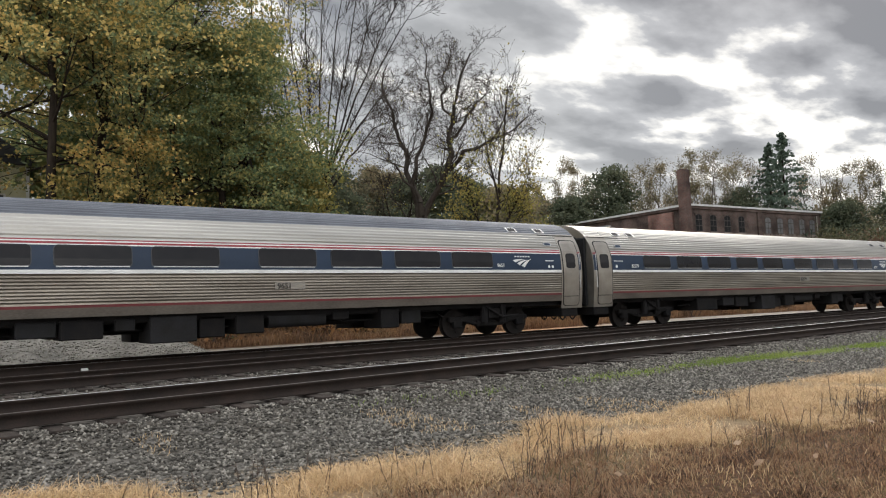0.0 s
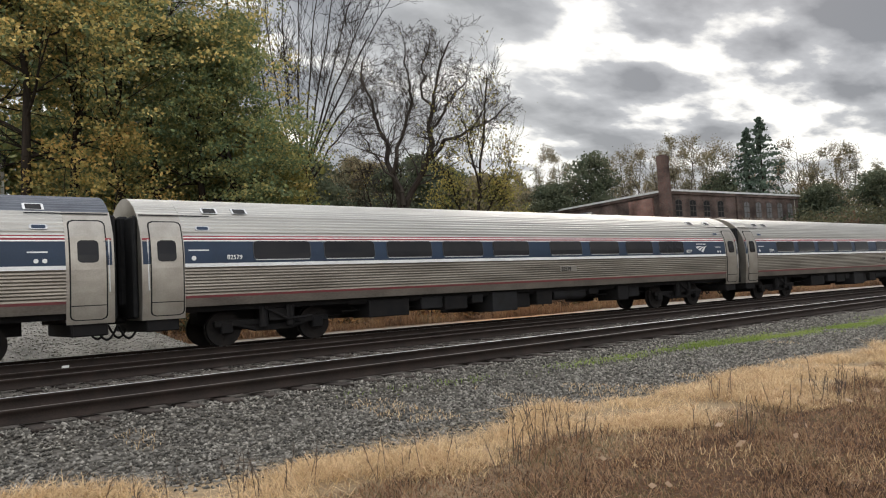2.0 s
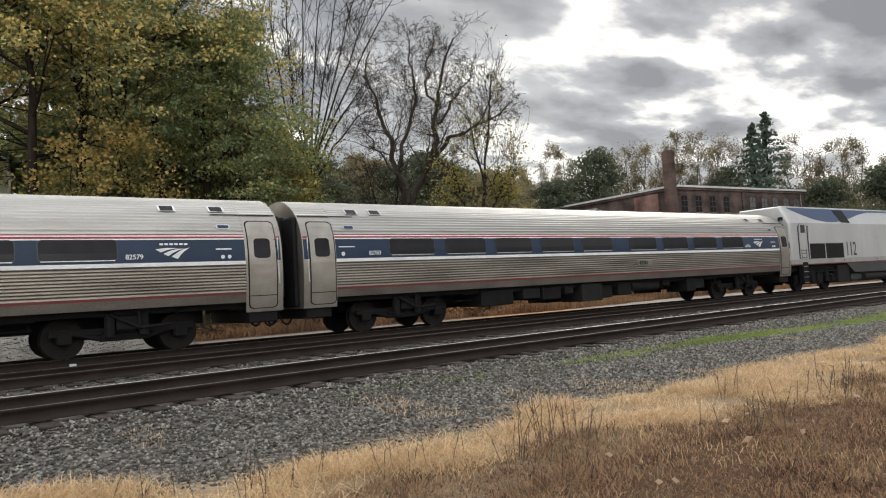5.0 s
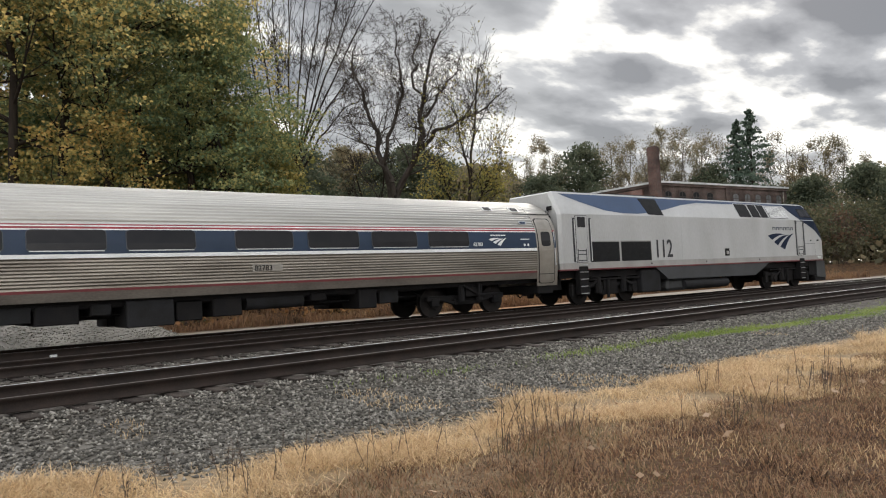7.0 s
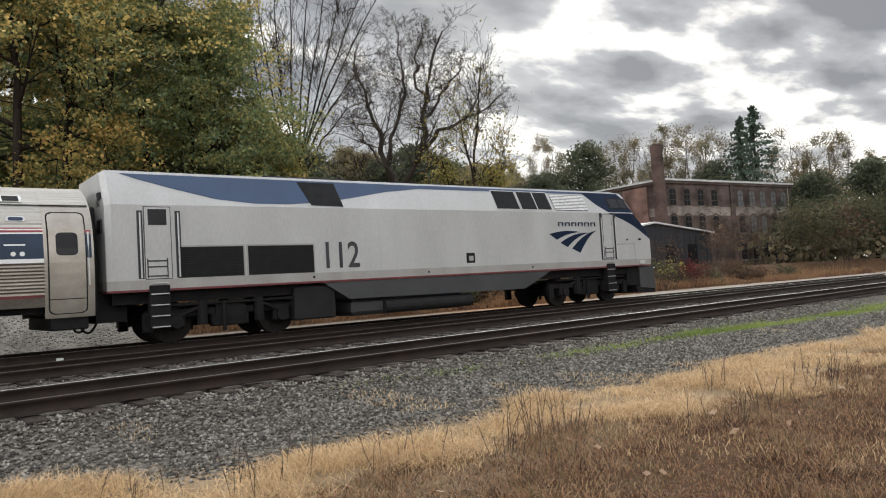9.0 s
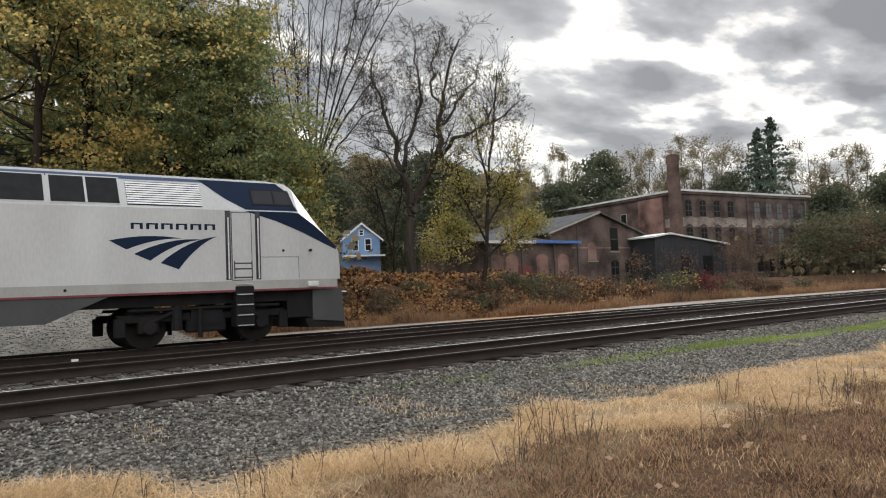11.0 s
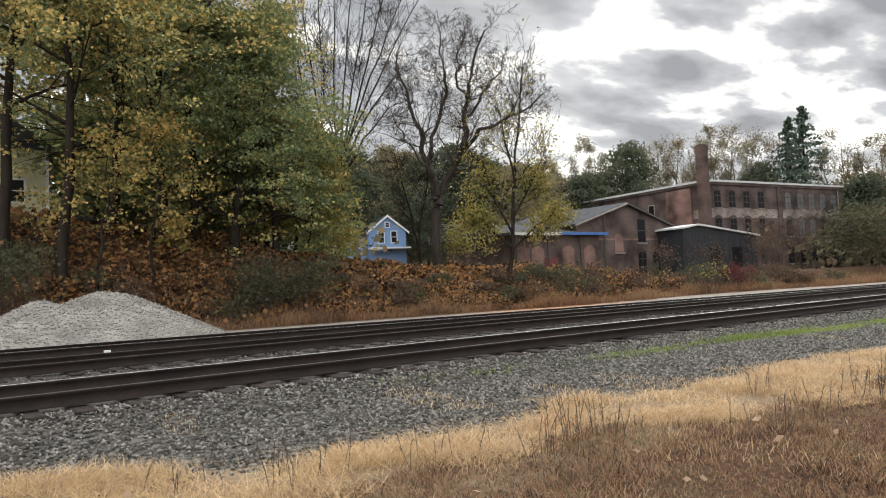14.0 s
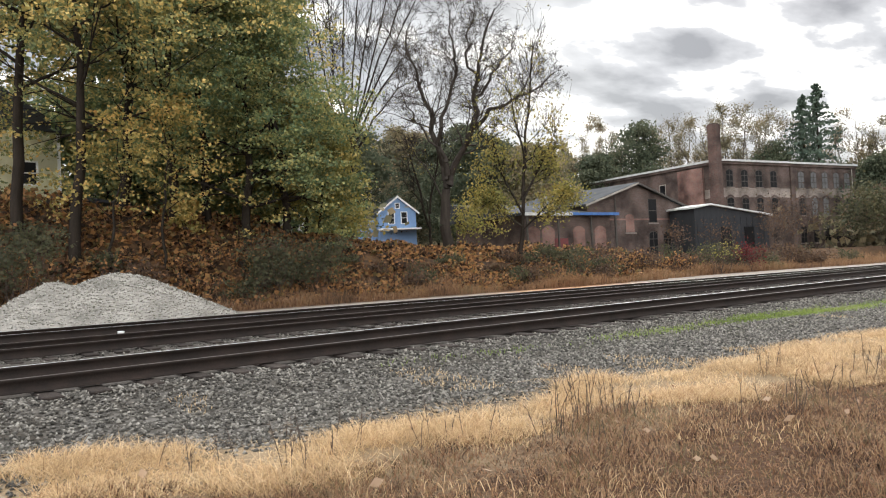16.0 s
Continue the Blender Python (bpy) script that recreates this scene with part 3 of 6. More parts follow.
WHEELS = []
def coach_bogie(car, xc):
    bm = bmesh.new()
    for s in (-1, 1):
        y = s * 0.98
        box(bm, -1.62, 1.62, y - 0.07, y + 0.07, 0.50, 0.66, 0.02)
        box(bm, -0.55, 0.55, y - 0.1, y + 0.1, 0.34, 0.52, 0.02)
        for e in (-1, 1):
            rod(bm, (e * 0.55, y, 0.42), (e * 1.15, y, 0.58), 0.07, 6)
            box(bm, e * 1.295 - 0.16, e * 1.295 + 0.16, y - 0.09, y + 0.09, 0.32, 0.62, 0.03)
            rod(bm, (e * 0.38, s * 1.22, 0.45), (e * 0.38, s * 1.22, 0.98), 0.12, 10)
        rod(bm, (-0.4, s * 1.36, 0.95), (0.25, s * 1.36, 0.62), 0.035, 6)
        rod(bm, (0.25, s * 1.36, 0.62), (0.25, s * 1.36, 1.0), 0.045, 6)
        rod(bm, (0.25, s * 1.36, 0.62), (0.95, s * 1.36, 0.66), 0.035, 6)
    box(bm, -0.25, 0.25, -1.3, 1.3, 0.6, 0.9)
    fr = part("bogie", bm, UNDER, car, "black coach bogie with side frames and springs")
    fr.matrix_local = pose(xc, 0, 0)
    for e in (-1.295, 1.295):
        WHEELS.append((wheelset(fr, e, 0.457, 0.7535), e, 0.457))
    return fr


WINDOWS = [3.05, 5.09, 7.13, 9.18, 11.23, 13.86, 15.92, 17.97, 20.02]


def coach(label, number, dark_roof=False, low_number=True):
    car = empty("passenger_car", label, "train car", group="cars of the train")
    X0, X1, V0, V1 = 0.30, 25.71, 1.30, 24.70
    part("sill", sweep(arc_points(1.06, 1.265, 3), V0, V1), SILL_GRIME, car)
    part("red_stripe", sweep(arc_points(1.265, 1.325, 3), V0, V1), STRIPE_RED_LOW, car, "thin dark red stripe")
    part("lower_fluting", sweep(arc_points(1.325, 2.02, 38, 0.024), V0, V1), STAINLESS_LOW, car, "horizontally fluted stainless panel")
    part("white_stripe", sweep(arc_points(2.02, 2.11, 3), V0, V1, 0.006), STRIPE_WHITE, car)
    part("window_band", sweep(arc_points(2.11, 2.655, 8), V0, V1), BAND_BLUE, car, "deep blue window band")
    part("white_stripe", sweep(arc_points(2.655, 2.685, 2), V0, V1, 0.003), STRIPE_WHITE, car)
    part("red_stripe", sweep(arc_points(2.685, 2.735, 2), V0, V1), STRIPE_RED, car)
    part("white_stripe", sweep(arc_points(2.735, 2.765, 2), V0, V1, 0.003), STRIPE_WHITE, car)
    part("red_stripe", sweep(arc_points(2.765, 2.795, 2), V0, V1), STRIPE_RED, car)
    if dark_roof:
        part("upper_fluting", sweep(arc_points(2.795, 3.36, 26, 0.022), V0, V1), STAINLESS, car, "fluted stainless upper side")
        roof = part("roof", sweep(arc_points(3.36, 3.86, 50, 0.02), X0, X1), ROOF_GREY, car, "dark grey painted fluted roof")
    else:
        roof = part("roof", sweep(arc_points(2.795, 3.86, 78, 0.022), V0, V1), STAINLESS, car, "fluted bright stainless roof")
    for a, b in ((X0, V0), (V1, X1)):
        for s in (-1, 1):
            part("vestibule", sweep(arc_points(0.80, 3.36, 16), a, b, -0.004, (s,)), DOOR_STEEL, car, "plain stainless vestibule end")
        part("vestibule_roof", sweep(arc_points(3.36, 3.86, 50, 0.02), a, b, -0.004), ROOF_GREY if dark_roof else STAINLESS, car)
        ga, gb = (a + 0.04, b + 0.75) if a == X0 else (a - 0.75, b - 0.04)
        for s in (-1, 1):
            part("gutter", sweep(arc_points(3.30, 3.33, 2), ga, gb, 0.02, (s,)), RUBBER, car, "dark rain gutter over the door")
        part("step_well", boxes((a + 0.12, b - 0.12, -1.42, 1.42, 0.52, 0.82), bevel=0.03), UNDER, car)
        for s in (-1, 1):
            wa = a + 0.03 if a == X0 else b - 0.22
            part("band_end", side_panel(wa, wa + 0.17, 2.11, 2.655, 0.004, 0, 0.01, s, 6), BAND_BLUE, car)
            part("red_stripe", side_panel(wa, wa + 0.17, 2.685, 2.735, 0.004, 0, 0.01, s, 2), STRIPE_RED, car)
    for xe, s in ((X0, -1), (X1, 1)):
        ring = [(-y, z) for y, z in arc_points(0.8, 3.86, 20)] + [(y, z) for y, z in arc_points(0.8, 3.86, 20)][::-1][1:]
        bm = bmesh.new()
        a = [bm.verts.new((xe - s * 0.004, y * 0.995, z)) for y, z in ring]
        bm.faces.new(a)
        part("end_wall", bm, DOOR_STEEL, car)
        part("diaphragm", boxes((min(xe, xe + s * 0.27), max(xe, xe + s * 0.27), -0.62, 0.62, 1.15, 3.35), bevel=0.06), RUBBER, car, "black rubber gangway bellows")
        part("end_hood", boxes((min(xe, xe + s * 0.12), max(xe, xe + s * 0.12), -1.3, 1.3, 0.85, 3.3), bevel=0.05), RUBBER, car)
        part("coupler", rod(bmesh.new(), (xe, 0, 0.85), (xe + s * 0.31, 0, 0.85), 0.11, 10), UNDER, car, "black steel coupler")
        for y in (-0.5, 0.45):
            bm = bmesh.new()
            pts = [(xe - s * 0.2 + s * 0.5 * k / 6, y, 0.72 - 0.34 * math.sin(math.pi * k / 6)) for k in range(7)]
            for p, q in zip(pts, pts[1:]):
                rod(bm, p, q, 0.028, 6)
            part("brake_hose", bm, RUBBER, car)
    for side in (-1, 1):
        for xa in WINDOWS:
            fr = part("window_frame", side_panel(xa, xa + 1.64, 2.165, 2.665, 0.012, 0.10, 0.02, side), FRAME_DULL, car)
            part("window_rim", side_panel(xa + 0.06, xa + 1.58, 2.168, 2.192, 0.02, 0, 0.012, side, 3), FRAME_SILVER, fr, "bright lower rim of the window")
            part("window_glass", side_panel(xa + 0.022, xa + 1.618, 2.192, 2.662, 0.017, 0.09, 0.01, side), GLASS_DARK, fr, "dark tinted glass")
        for d0, inward in ((0.52, 1), (24.80, -1)):
            seal = part("door_seal", side_panel(d0 - 0.03, d0 + 0.76, 0.88, 3.16, 0.006, 0.12, 0.02, side), RUBBER, car)
            dr = part("door", side_panel(d0, d0 + 0.73, 0.90, 3.13, 0.012, 0.11, 0.02, side), DOOR_STEEL, car, "stainless sliding door with a small window")
            part("door_window", side_panel(d0 + 0.14, d0 + 0.58, 2.17, 2.68, 0.02, 0.09, 0.012, side), GLASS_DARK, dr)
            part("door_step", side_panel(d0, d0 + 0.73, 1.20, 1.22, 0.02, 0, 0.01, side, 2), UNDER_GREY, dr)
            part("grab_rail", rod(bmesh.new(), (d0 + (-0.07 if inward > 0 else 0.80), side * 1.6, 1.5), (d0 + (-0.07 if inward > 0 else 0.80), side * 1.57, 2.7), 0.018, 6), FRAME_SILVER, car)
            sx = 1.62 if inward > 0 else 24.02
            ps = part("end_window", side_panel(sx, sx + 0.36, 2.93, 3.05, 0.012, 0.05, 0.02, side, 4), FRAME_SILVER, car)
            part("end_window_glass", side_panel(sx + 0.04, sx + 0.32, 2.95, 3.03, 0.018, 0.03, 0.01, side, 4), BAND_BLUE, ps)
            for hx in ((1.9, 2.7) if inward > 0 else (22.72, 23.95)):
                ha = part("roof_vent", side_panel(hx, hx + 0.42, 3.40, 3.56, 0.02, 0.02, 0.03, side, 4), FRAME_SILVER, car)
                part("vent_mesh", side_panel(hx + 0.05, hx + 0.37, 3.415, 3.545, 0.026, 0.01, 0.02, side, 4), GRILLE, ha)
        # swoosh emblem with a plain bar over it, and small round marks
        ex = 22.5 if side < 0 else 2.6
        for o in swoosh(ex, 2.19, 0.82, 0.27):
            part("emblem", draped(o, 0.006, side), STRIPE_WHITE, car)
        for k in range(6):
            xa = ex + 0.1 + k * 0.115
            part("emblem_bar", draped([(xa, 2.525), (xa + 0.085, 2.525), (xa + 0.085, 2.57), (xa, 2.57)], 0.006, side), STRIPE_WHITE, car)
        for k in (0, 0.17):
            o = [(24.12 + k + 0.05 * math.cos(a), 2.22 + 0.05 * math.sin(a)) for a in np.linspace(0, math.tau, 13)[:-1]]
            part("round_mark", draped(o, 0.006, side), STRIPE_WHITE, car)
        part("small_sign", draped([(23.95, 2.4), (24.35, 2.4), (24.35, 2.43), (23.95, 2.43)], 0.006, side), STRIPE_WHITE, car)
        part("round_mark", draped([(1.52 + 0.06 * math.cos(a), 2.24 + 0.06 * math.sin(a)) for a in np.linspace(0, math.tau, 13)[:-1]], 0.006, side), STRIPE_WHITE, car)
        part("small_sign", draped([(1.4, 2.42), (1.9, 2.42), (1.9, 2.45), (1.4, 2.45)], 0.006, side), STRIPE_WHITE, car)
    w = half_width(2.2)
    lettering(number, 0.16, STRIPE_WHITE, car, pose(2.35, -w - 0.012, 2.20, 90, 0, 0), "small white car number")
    lettering(number, 0.16, STRIPE_WHITE, car, pose(21.82, -w - 0.012, 2.20, 90, 0, 0), "small white car number")
    if low_number:
        part("number_plate", side_panel(14.3, 15.15, 1.60, 1.78, 0.008, 0.02, 0.02, -1, 4), STAINLESS, car)
        lettering(number, 0.2, UNDER, car, pose(14.36, -half_width(1.7) - 0.016, 1.62, 90, 0, 0), "dark number on the fluted side")
    # underframe
    part("underframe", boxes((0.9, 25.1, -1.25, 1.25, 0.92, 1.08), (2.0, 24.0, -0.3, 0.3, 0.6, 0.95)), UNDER, car)
    for a, b, z0, z1, ya, mat_ in ((6.6, 8.0, 0.48, 0.98, 1.35, UNDER), (8.5, 9.3, 0.62, 0.98, 1.3, UNDER_GREY), (9.35, 10.25, 0.55, 0.98, 1.36, UNDER), (10.5, 10.95, 0.7, 0.98, 1.3, UNDER_GREY),
                                 (11.25, 12.35, 0.38, 1.02, 1.42, UNDER_GREY), (12.45, 13.1, 0.45, 0.98, 1.25, UNDER), (13.35, 14.1, 0.5, 0.98, 1.33, UNDER),
                                 (16.1, 16.6, 0.75, 0.98, 1.3, UNDER), (17.6, 18.2, 0.45, 1.0, 1.38, UNDER), (18.4, 19.1, 0.55, 0.98, 1.2, UNDER_GREY)):
        part("equipment_box", boxes((a, b, -ya, -0.35, z0, z1), bevel=0.025), mat_, car)
        part("equipment_box", boxes((a, b, 0.35, ya, z0, z1), bevel=0.025), mat_, car)
    part("air_tank", rod(bmesh.new(), (14.25, -1.1, 0.80), (15.9, -1.1, 0.80), 0.19, 16), UNDER_GREY, car, "dark cylindrical air tank")
    bm = bmesh.new()
    for y, z in ((-1.15, 0.9), (-0.8, 0.7), (0.9, 0.85)):
        rod(bm, (6, y, z), (20, y, z), 0.03, 6)
    for x in np.arange(6.3, 20, 1.7):
        rod(bm, (x, -1.2, 0.7), (x, -0.4, 0.98), 0.025, 6)
    part("piping", bm, UNDER, car)
    for xc in (3.80, 21.90):
        coach_bogie(car, xc)
    return car


def loco_slope(x, z, off):
    """The leaning upper side of the locomotive."""
    return (x, -(1.5 - (z - 3.34) / 0.86 * 0.42 + off), z + off * 0.4)


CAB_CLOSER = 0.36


def locomotive():
    lo = empty("locomotive", "silver diesel locomotive with dark blue emblem and roof stripe", "locomotive")
    st = [  # x, half width, shoulder z, roof half width, roof z
        (0.35, 1.40, 3.30, 0.98, 4.14), (0.47, 1.5, 3.34, 1.08, 4.2), (19.2, 1.5, 3.34, 1.08, 4.2), (19.75, 1.5, 3.34, 1.07, 4.15), (19.95, 1.49, 3.32, 1.05, 4.02),
        (20.35, 1.42, 3.02, 1.0, 3.46), (20.75, 1.34, 2.68, 0.95, 2.92), (20.98, 1.27, 2.45, 0.9, 2.58), (21.06, 1.24, 2.3, 0.88, 2.38), (21.1, 1.2, 1.9, 0.86, 1.95), (21.06, 1.2, 1.56, 0.86, 1.58)]
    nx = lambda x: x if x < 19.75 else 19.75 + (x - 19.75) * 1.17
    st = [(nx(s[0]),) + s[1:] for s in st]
    v, f = [], []
    for x, hw, sz, rw, rz in st:
        v += [(x, -hw, 1.55), (x, -hw, sz), (x, -rw, rz), (x, rw, rz), (x, hw, sz), (x, hw, 1.55)]
    for k in range(len(st) - 1):
        for j in range(5):
            a = k * 6 + j
            f.append((a, a + 1, a + 7, a + 6))
    bm = bmesh.new()
    vs = [bm.verts.new(p) for p in v]
    for q in f:
        bm.faces.new([vs[i] for i in q])
    bm.faces.new(vs[:6]); bm.faces.new(vs[-6:][::-1])
    part("body", bm, LOCO, lo, "silver-grey painted steel body")
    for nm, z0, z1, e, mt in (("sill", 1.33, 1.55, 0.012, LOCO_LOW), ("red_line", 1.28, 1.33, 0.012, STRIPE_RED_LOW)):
        bm = bmesh.new()
        pts = [(0.35, -1.4 - e), (0.47, -1.5 - e), (19.95, -1.5 - e), (21.19, -1.27 - e), (21.35, -1.0), (21.35, 1.0), (21.19, 1.27 + e), (19.95, 1.5 + e), (0.47, 1.5 + e), (0.35, 1.4 + e)]
        a = [bm.verts.new((x, y, z0)) for x, y in pts]; b = [bm.verts.new((x, y, z1)) for x, y in pts]
        for i in range(len(pts)):
            j = (i + 1) % len(pts)
            bm.faces.new((a[i], a[j], b[j], b[i]))
        bm.faces.new(a); bm.faces.new(b)
        part(nm, bm, mt, lo)
    part("skirt", prism([(5.9, 1.27), (6.7, 0.78), (13.9, 0.72), (15.2, 1.27)], -1.49, 1.49), LOCO_DARK, lo, "dark grey lower skirt between the bogies")
    part("underframe", boxes((0.5, 20.9, -1.2, 1.2, 1.0, 1.3), (0.2, 0.9, -0.9, 0.9, 0.6, 1.3)), UNDER, lo)
    part("fuel_tank", boxes((6.9, 11.4, -1.3, 1.3, 0.28, 0.78), bevel=0.12), LOCO_DARK, lo, "black fuel tank under the skirt")
    part("battery_box", boxes((5.05, 6.3, -1.4, 1.4, 0.30, 1.2), bevel=0.04), UNDER_GREY, lo)
    part("air_tank", rod(bmesh.new(), (8.0, -1.3, 0.5), (11.6, -1.3, 0.5), 0.2, 14), UNDER_GREY, lo)
    part("pilot", prism([(20.42, 1.27), (21.32, 1.27), (21.40, 0.36), (20.42, 0.46)], -1.28, 1.28), LOCO_DARK, lo, "dark grey front pilot plate")
    part("pilot_lip", prism([(20.2, 0.5), (21.38, 0.4), (21.42, 0.2), (20.3, 0.26)], -1.24, 1.24), UNDER, lo, "black lower lip of the pilot")
    part("pilot_side", boxes((19.7, 20.43, -1.22, 1.22, 0.55, 1.28)), UNDER, lo)
    part("coupler", boxes((21.3, 21.75, -0.16, 0.16, 0.72, 1.0), bevel=0.04), UNDER, lo)
    part("front_step", boxes((21.3, 21.52, -1.2, -0.7, 1.18, 1.21), (21.3, 21.52, 0.7, 1.2, 1.18, 1.21)), STRIPE_WHITE, lo)
    for b in ((4.6, 7.2, -0.8, 0.8, 4.18, 4.29), (9.0, 9.6, -0.5, 0.5, 4.18, 4.28), (12.3, 15.9, -0.9, 0.9, 4.19, 4.26)):
        part("roof_hatch", boxes(b, bevel=0.03), UNDER_GREY, lo)
    part("roof_cover", boxes((0.7, 19.3, -1.06, 1.06, 4.19, 4.208)), LOCO_BLUE, lo, "slate blue roof top")
    part("exhaust_grille", boxes((0.55, 1.9, -0.9, 0.9, 4.17, 4.24)), GRILLE, lo)
    part("horn", boxes((12.9, 13.3, -0.25, 0.25, 4.26, 4.34), bevel=0.02), UNDER, lo)

    def slope_panel(nm, outline, mt, off, side, parent=lo, depth=0.0, label=""):
        bm = bmesh.new()
        vs = []
        for x, z in outline:
            q = loco_slope(x, z, off)
            vs.append(bm.verts.new((q[0], q[1] * -side, q[2])))
        fc = bm.faces.new(vs)
        if depth:
            r = bmesh.ops.extrude_face_region(bm, geom=[fc])
            bmesh.ops.translate(bm, vec=(0, -side * depth, 0), verts=[e for e in r["geom"] if isinstance(e, bmesh.types.BMVert)])
        bmesh.ops.triangulate(bm, faces=[q for q in bm.faces if len(q.verts) > 4])
        return part(nm, bm, mt, parent, label)

    for side in (-1, 1):
        top = [(0.75, 4.13), (9.9, 4.13)]
        low = [(9.9, 4.03), (8.4, 3.88), (7.0, 3.65), (6.0, 3.50), (5.0, 3.42), (4.0, 3.42), (3.0, 3.52), (2.0, 3.76), (1.2, 3.98)]
        slope_panel("blue_sweep", top + low, LOCO_BLUE, 0.006, side, label="slate blue curved roof stripe")
        slope_panel("roof_edge_stripe", [(9.9, 4.14), (17.6, 4.14), (17.5, 4.06), (9.9, 4.02)], LOCO_BLUE, 0.006, side)
        slope_panel("grille", [(5.65, 3.40), (6.65, 3.38), (6.55, 4.08), (5.4, 4.08)], GRILLE, 0.014, side, depth=0.02)
        for xa, xb in ((12.9, 13.92), (14.05, 15.48)):
            g = slope_panel("grille_frame", [(xa - 0.05, 3.39), (xb + 0.05, 3.39), (xb + 0.05, 4.08), (xa - 0.05, 4.08)], LOCO, 0.01, side, depth=0.02)
            slope_panel("grille", [(xa, 3.42), (xb, 3.42), (xb, 4.05), (xa, 4.05)], GRILLE, 0.018, side, g, 0.02)
            if xb > 15:
                slope_panel("grille_bar", [(14.75, 3.42), (14.8, 3.42), (14.8, 4.05), (14.75, 4.05)], LOCO, 0.024, side, g)
        lv = slope_panel("louvre_back", [(15.65, 3.40), (17.4, 3.40), (17.4, 4.0), (15.65, 4.0)], GRILLE, 0.012, side, depth=0.02)
        for k in range(10):
            z = 3.42 + k * 0.058
            slope_panel("louvre_slat", [(15.65, z), (17.4, z), (17.4, z + 0.036), (15.65, z + 0.036)], STRIPE_WHITE, 0.026, side, lv, 0.015)
        # cab: side window and blue wedge down to the nose
        slope_panel("cab_stripe", [(17.4, 4.14), (19.5, 4.14), (19.72, 3.95), (19.95, 3.37), (18.5, 3.37), (18.0, 3.66)], LOGO_BLUE, 0.006, side)
        cw = slope_panel("cab_window_frame", [(18.7, 3.50), (19.88, 3.50), (19.80, 3.95), (18.7, 3.95)], UNDER, 0.013, side, depth=0.02)
        slope_panel("cab_window", [(18.75, 3.54), (19.3, 3.54), (19.3, 3.91), (18.75, 3.91)], GLASS_DARK, 0.019, side, cw)
        slope_panel("cab_window", [(19.35, 3.54), (19.82, 3.54), (19.76, 3.91), (19.35, 3.91)], GLASS_DARK, 0.019, side, cw)
        def nose_hw(x):
            return float(np.interp(x, [s[0] for s in st[:9]], [s[1] for s in st[:9]]))
        bm = bmesh.new()
        up = lambda x: float(np.interp(x, [s[0] for s in st[:9]], [s[2] for s in st[:9]])) - 0.004
        cols = []
        for x in sorted({18.5, 18.9, 19.3, 19.6, 20.1, 20.3, 20.6, 20.75, 21.1} | {s[0] for s in st[3:8]}):
            lo_z = min(float(np.interp(x, [18.5, 19.3, 20.1, 20.75, 21.25], [3.33, 3.10, 2.80, 2.53, 2.34])), up(x) - 0.01)
            w = side * (nose_hw(x) + 0.008)
            cols.append((bm.verts.new((x, w, lo_z)), bm.verts.new((x, w, up(x)))))
        for a, b in zip(cols, cols[1:]):
            bm.faces.new((a[0], b[0], b[1], a[1]))
        part("blue_wedge", bm, LOGO_BLUE, lo, "dark blue wedge on the nose")
        # emblem and bar lettering
        for o in swoosh(15.22, 1.87, 2.52, 0.80):
            part("emblem", draped(o, 0.008, side, False), LOGO_BLUE, lo, "dark blue fan of three stripes")
        for k in range(6):
            xa = 15.70 + k * 0.345
            bars = [[(xa, 2.83), (xa + 0.07, 2.83), (xa + 0.07, 2.97), (xa, 2.97)], [(xa + 0.20, 2.83), (xa + 0.27, 2.83), (xa + 0.27, 2.97), (xa + 0.20, 2.97)], [(xa, 2.94), (xa + 0.27, 2.94), (xa + 0.27, 2.975), (xa, 2.975)]]
            for i, o in enumerate(bars):
                part("emblem_bar", draped(o, 0.008 + i * 0.001, side, False), LOGO_BLUE, lo)
        # door, recessed handrails and ladders near both ends
        for xd, wd in ((1.2, 0.6), (18.12, 0.5)):
            fr = part("door_frame", boxes((xd - 0.02, xd + wd + 0.02, *sorted((side * 1.49, side * 1.508)), 1.56, 3.30)), LETTER_DARK, lo)
            part("side_door", boxes((xd, xd + wd, *sorted((side * 1.49, side * 1.516)), 1.58, 3.28)), LOCO, lo)
            for xr in (xd - 0.17, xd + wd + 0.12):
                part("handrail_recess", boxes((xr, xr + 0.13, *sorted((side * 1.49, side * 1.511)), 1.58, 3.2 if xd < 10 else 3.33)), LETTER_DARK, lo)
                part("handrail", rod(bmesh.new(), (xr + 0.065, side * 1.54, 1.6), (xr + 0.065, side * 1.54, 3.15), 0.02, 6), FRAME_SILVER, lo)
            for k in range(5):
                z = 0.42 + 0.26 * k
                part("ladder_step", boxes((xd + 0.09, xd + 0.5, *sorted((side * 1.46, side * 1.56)), z, z + 0.025)), FRAME_SILVER, lo, "steel boarding step")
            for xr in (xd + 0.05, xd + 0.5):
                part("ladder_rail", boxes((xr, xr + 0.035, *sorted((side * 1.48, side * 1.53)), 0.4, 1.4)), UNDER, lo)
            bm = bmesh.new()
            for xr in (xd + 0.03, xd + 0.49):
                box(bm, xr, xr + 0.025, *sorted((side * 1.50, side * 1.53)), 1.6, 2.06)
            for z in (1.62, 1.84, 1.98):
                box(bm, xd + 0.055, xd + 0.49, *sorted((side * 1.50, side * 1.525)), z, z + 0.035)
            part("step_recess", bm, LETTER_DARK, lo, "dark foot recesses in the door")
            part("ladder_back", boxes((xd + 0.06, xd + 0.53, *sorted((side * 1.3, side * 1.515)), 0.4, 1.42)), UNDER, lo)
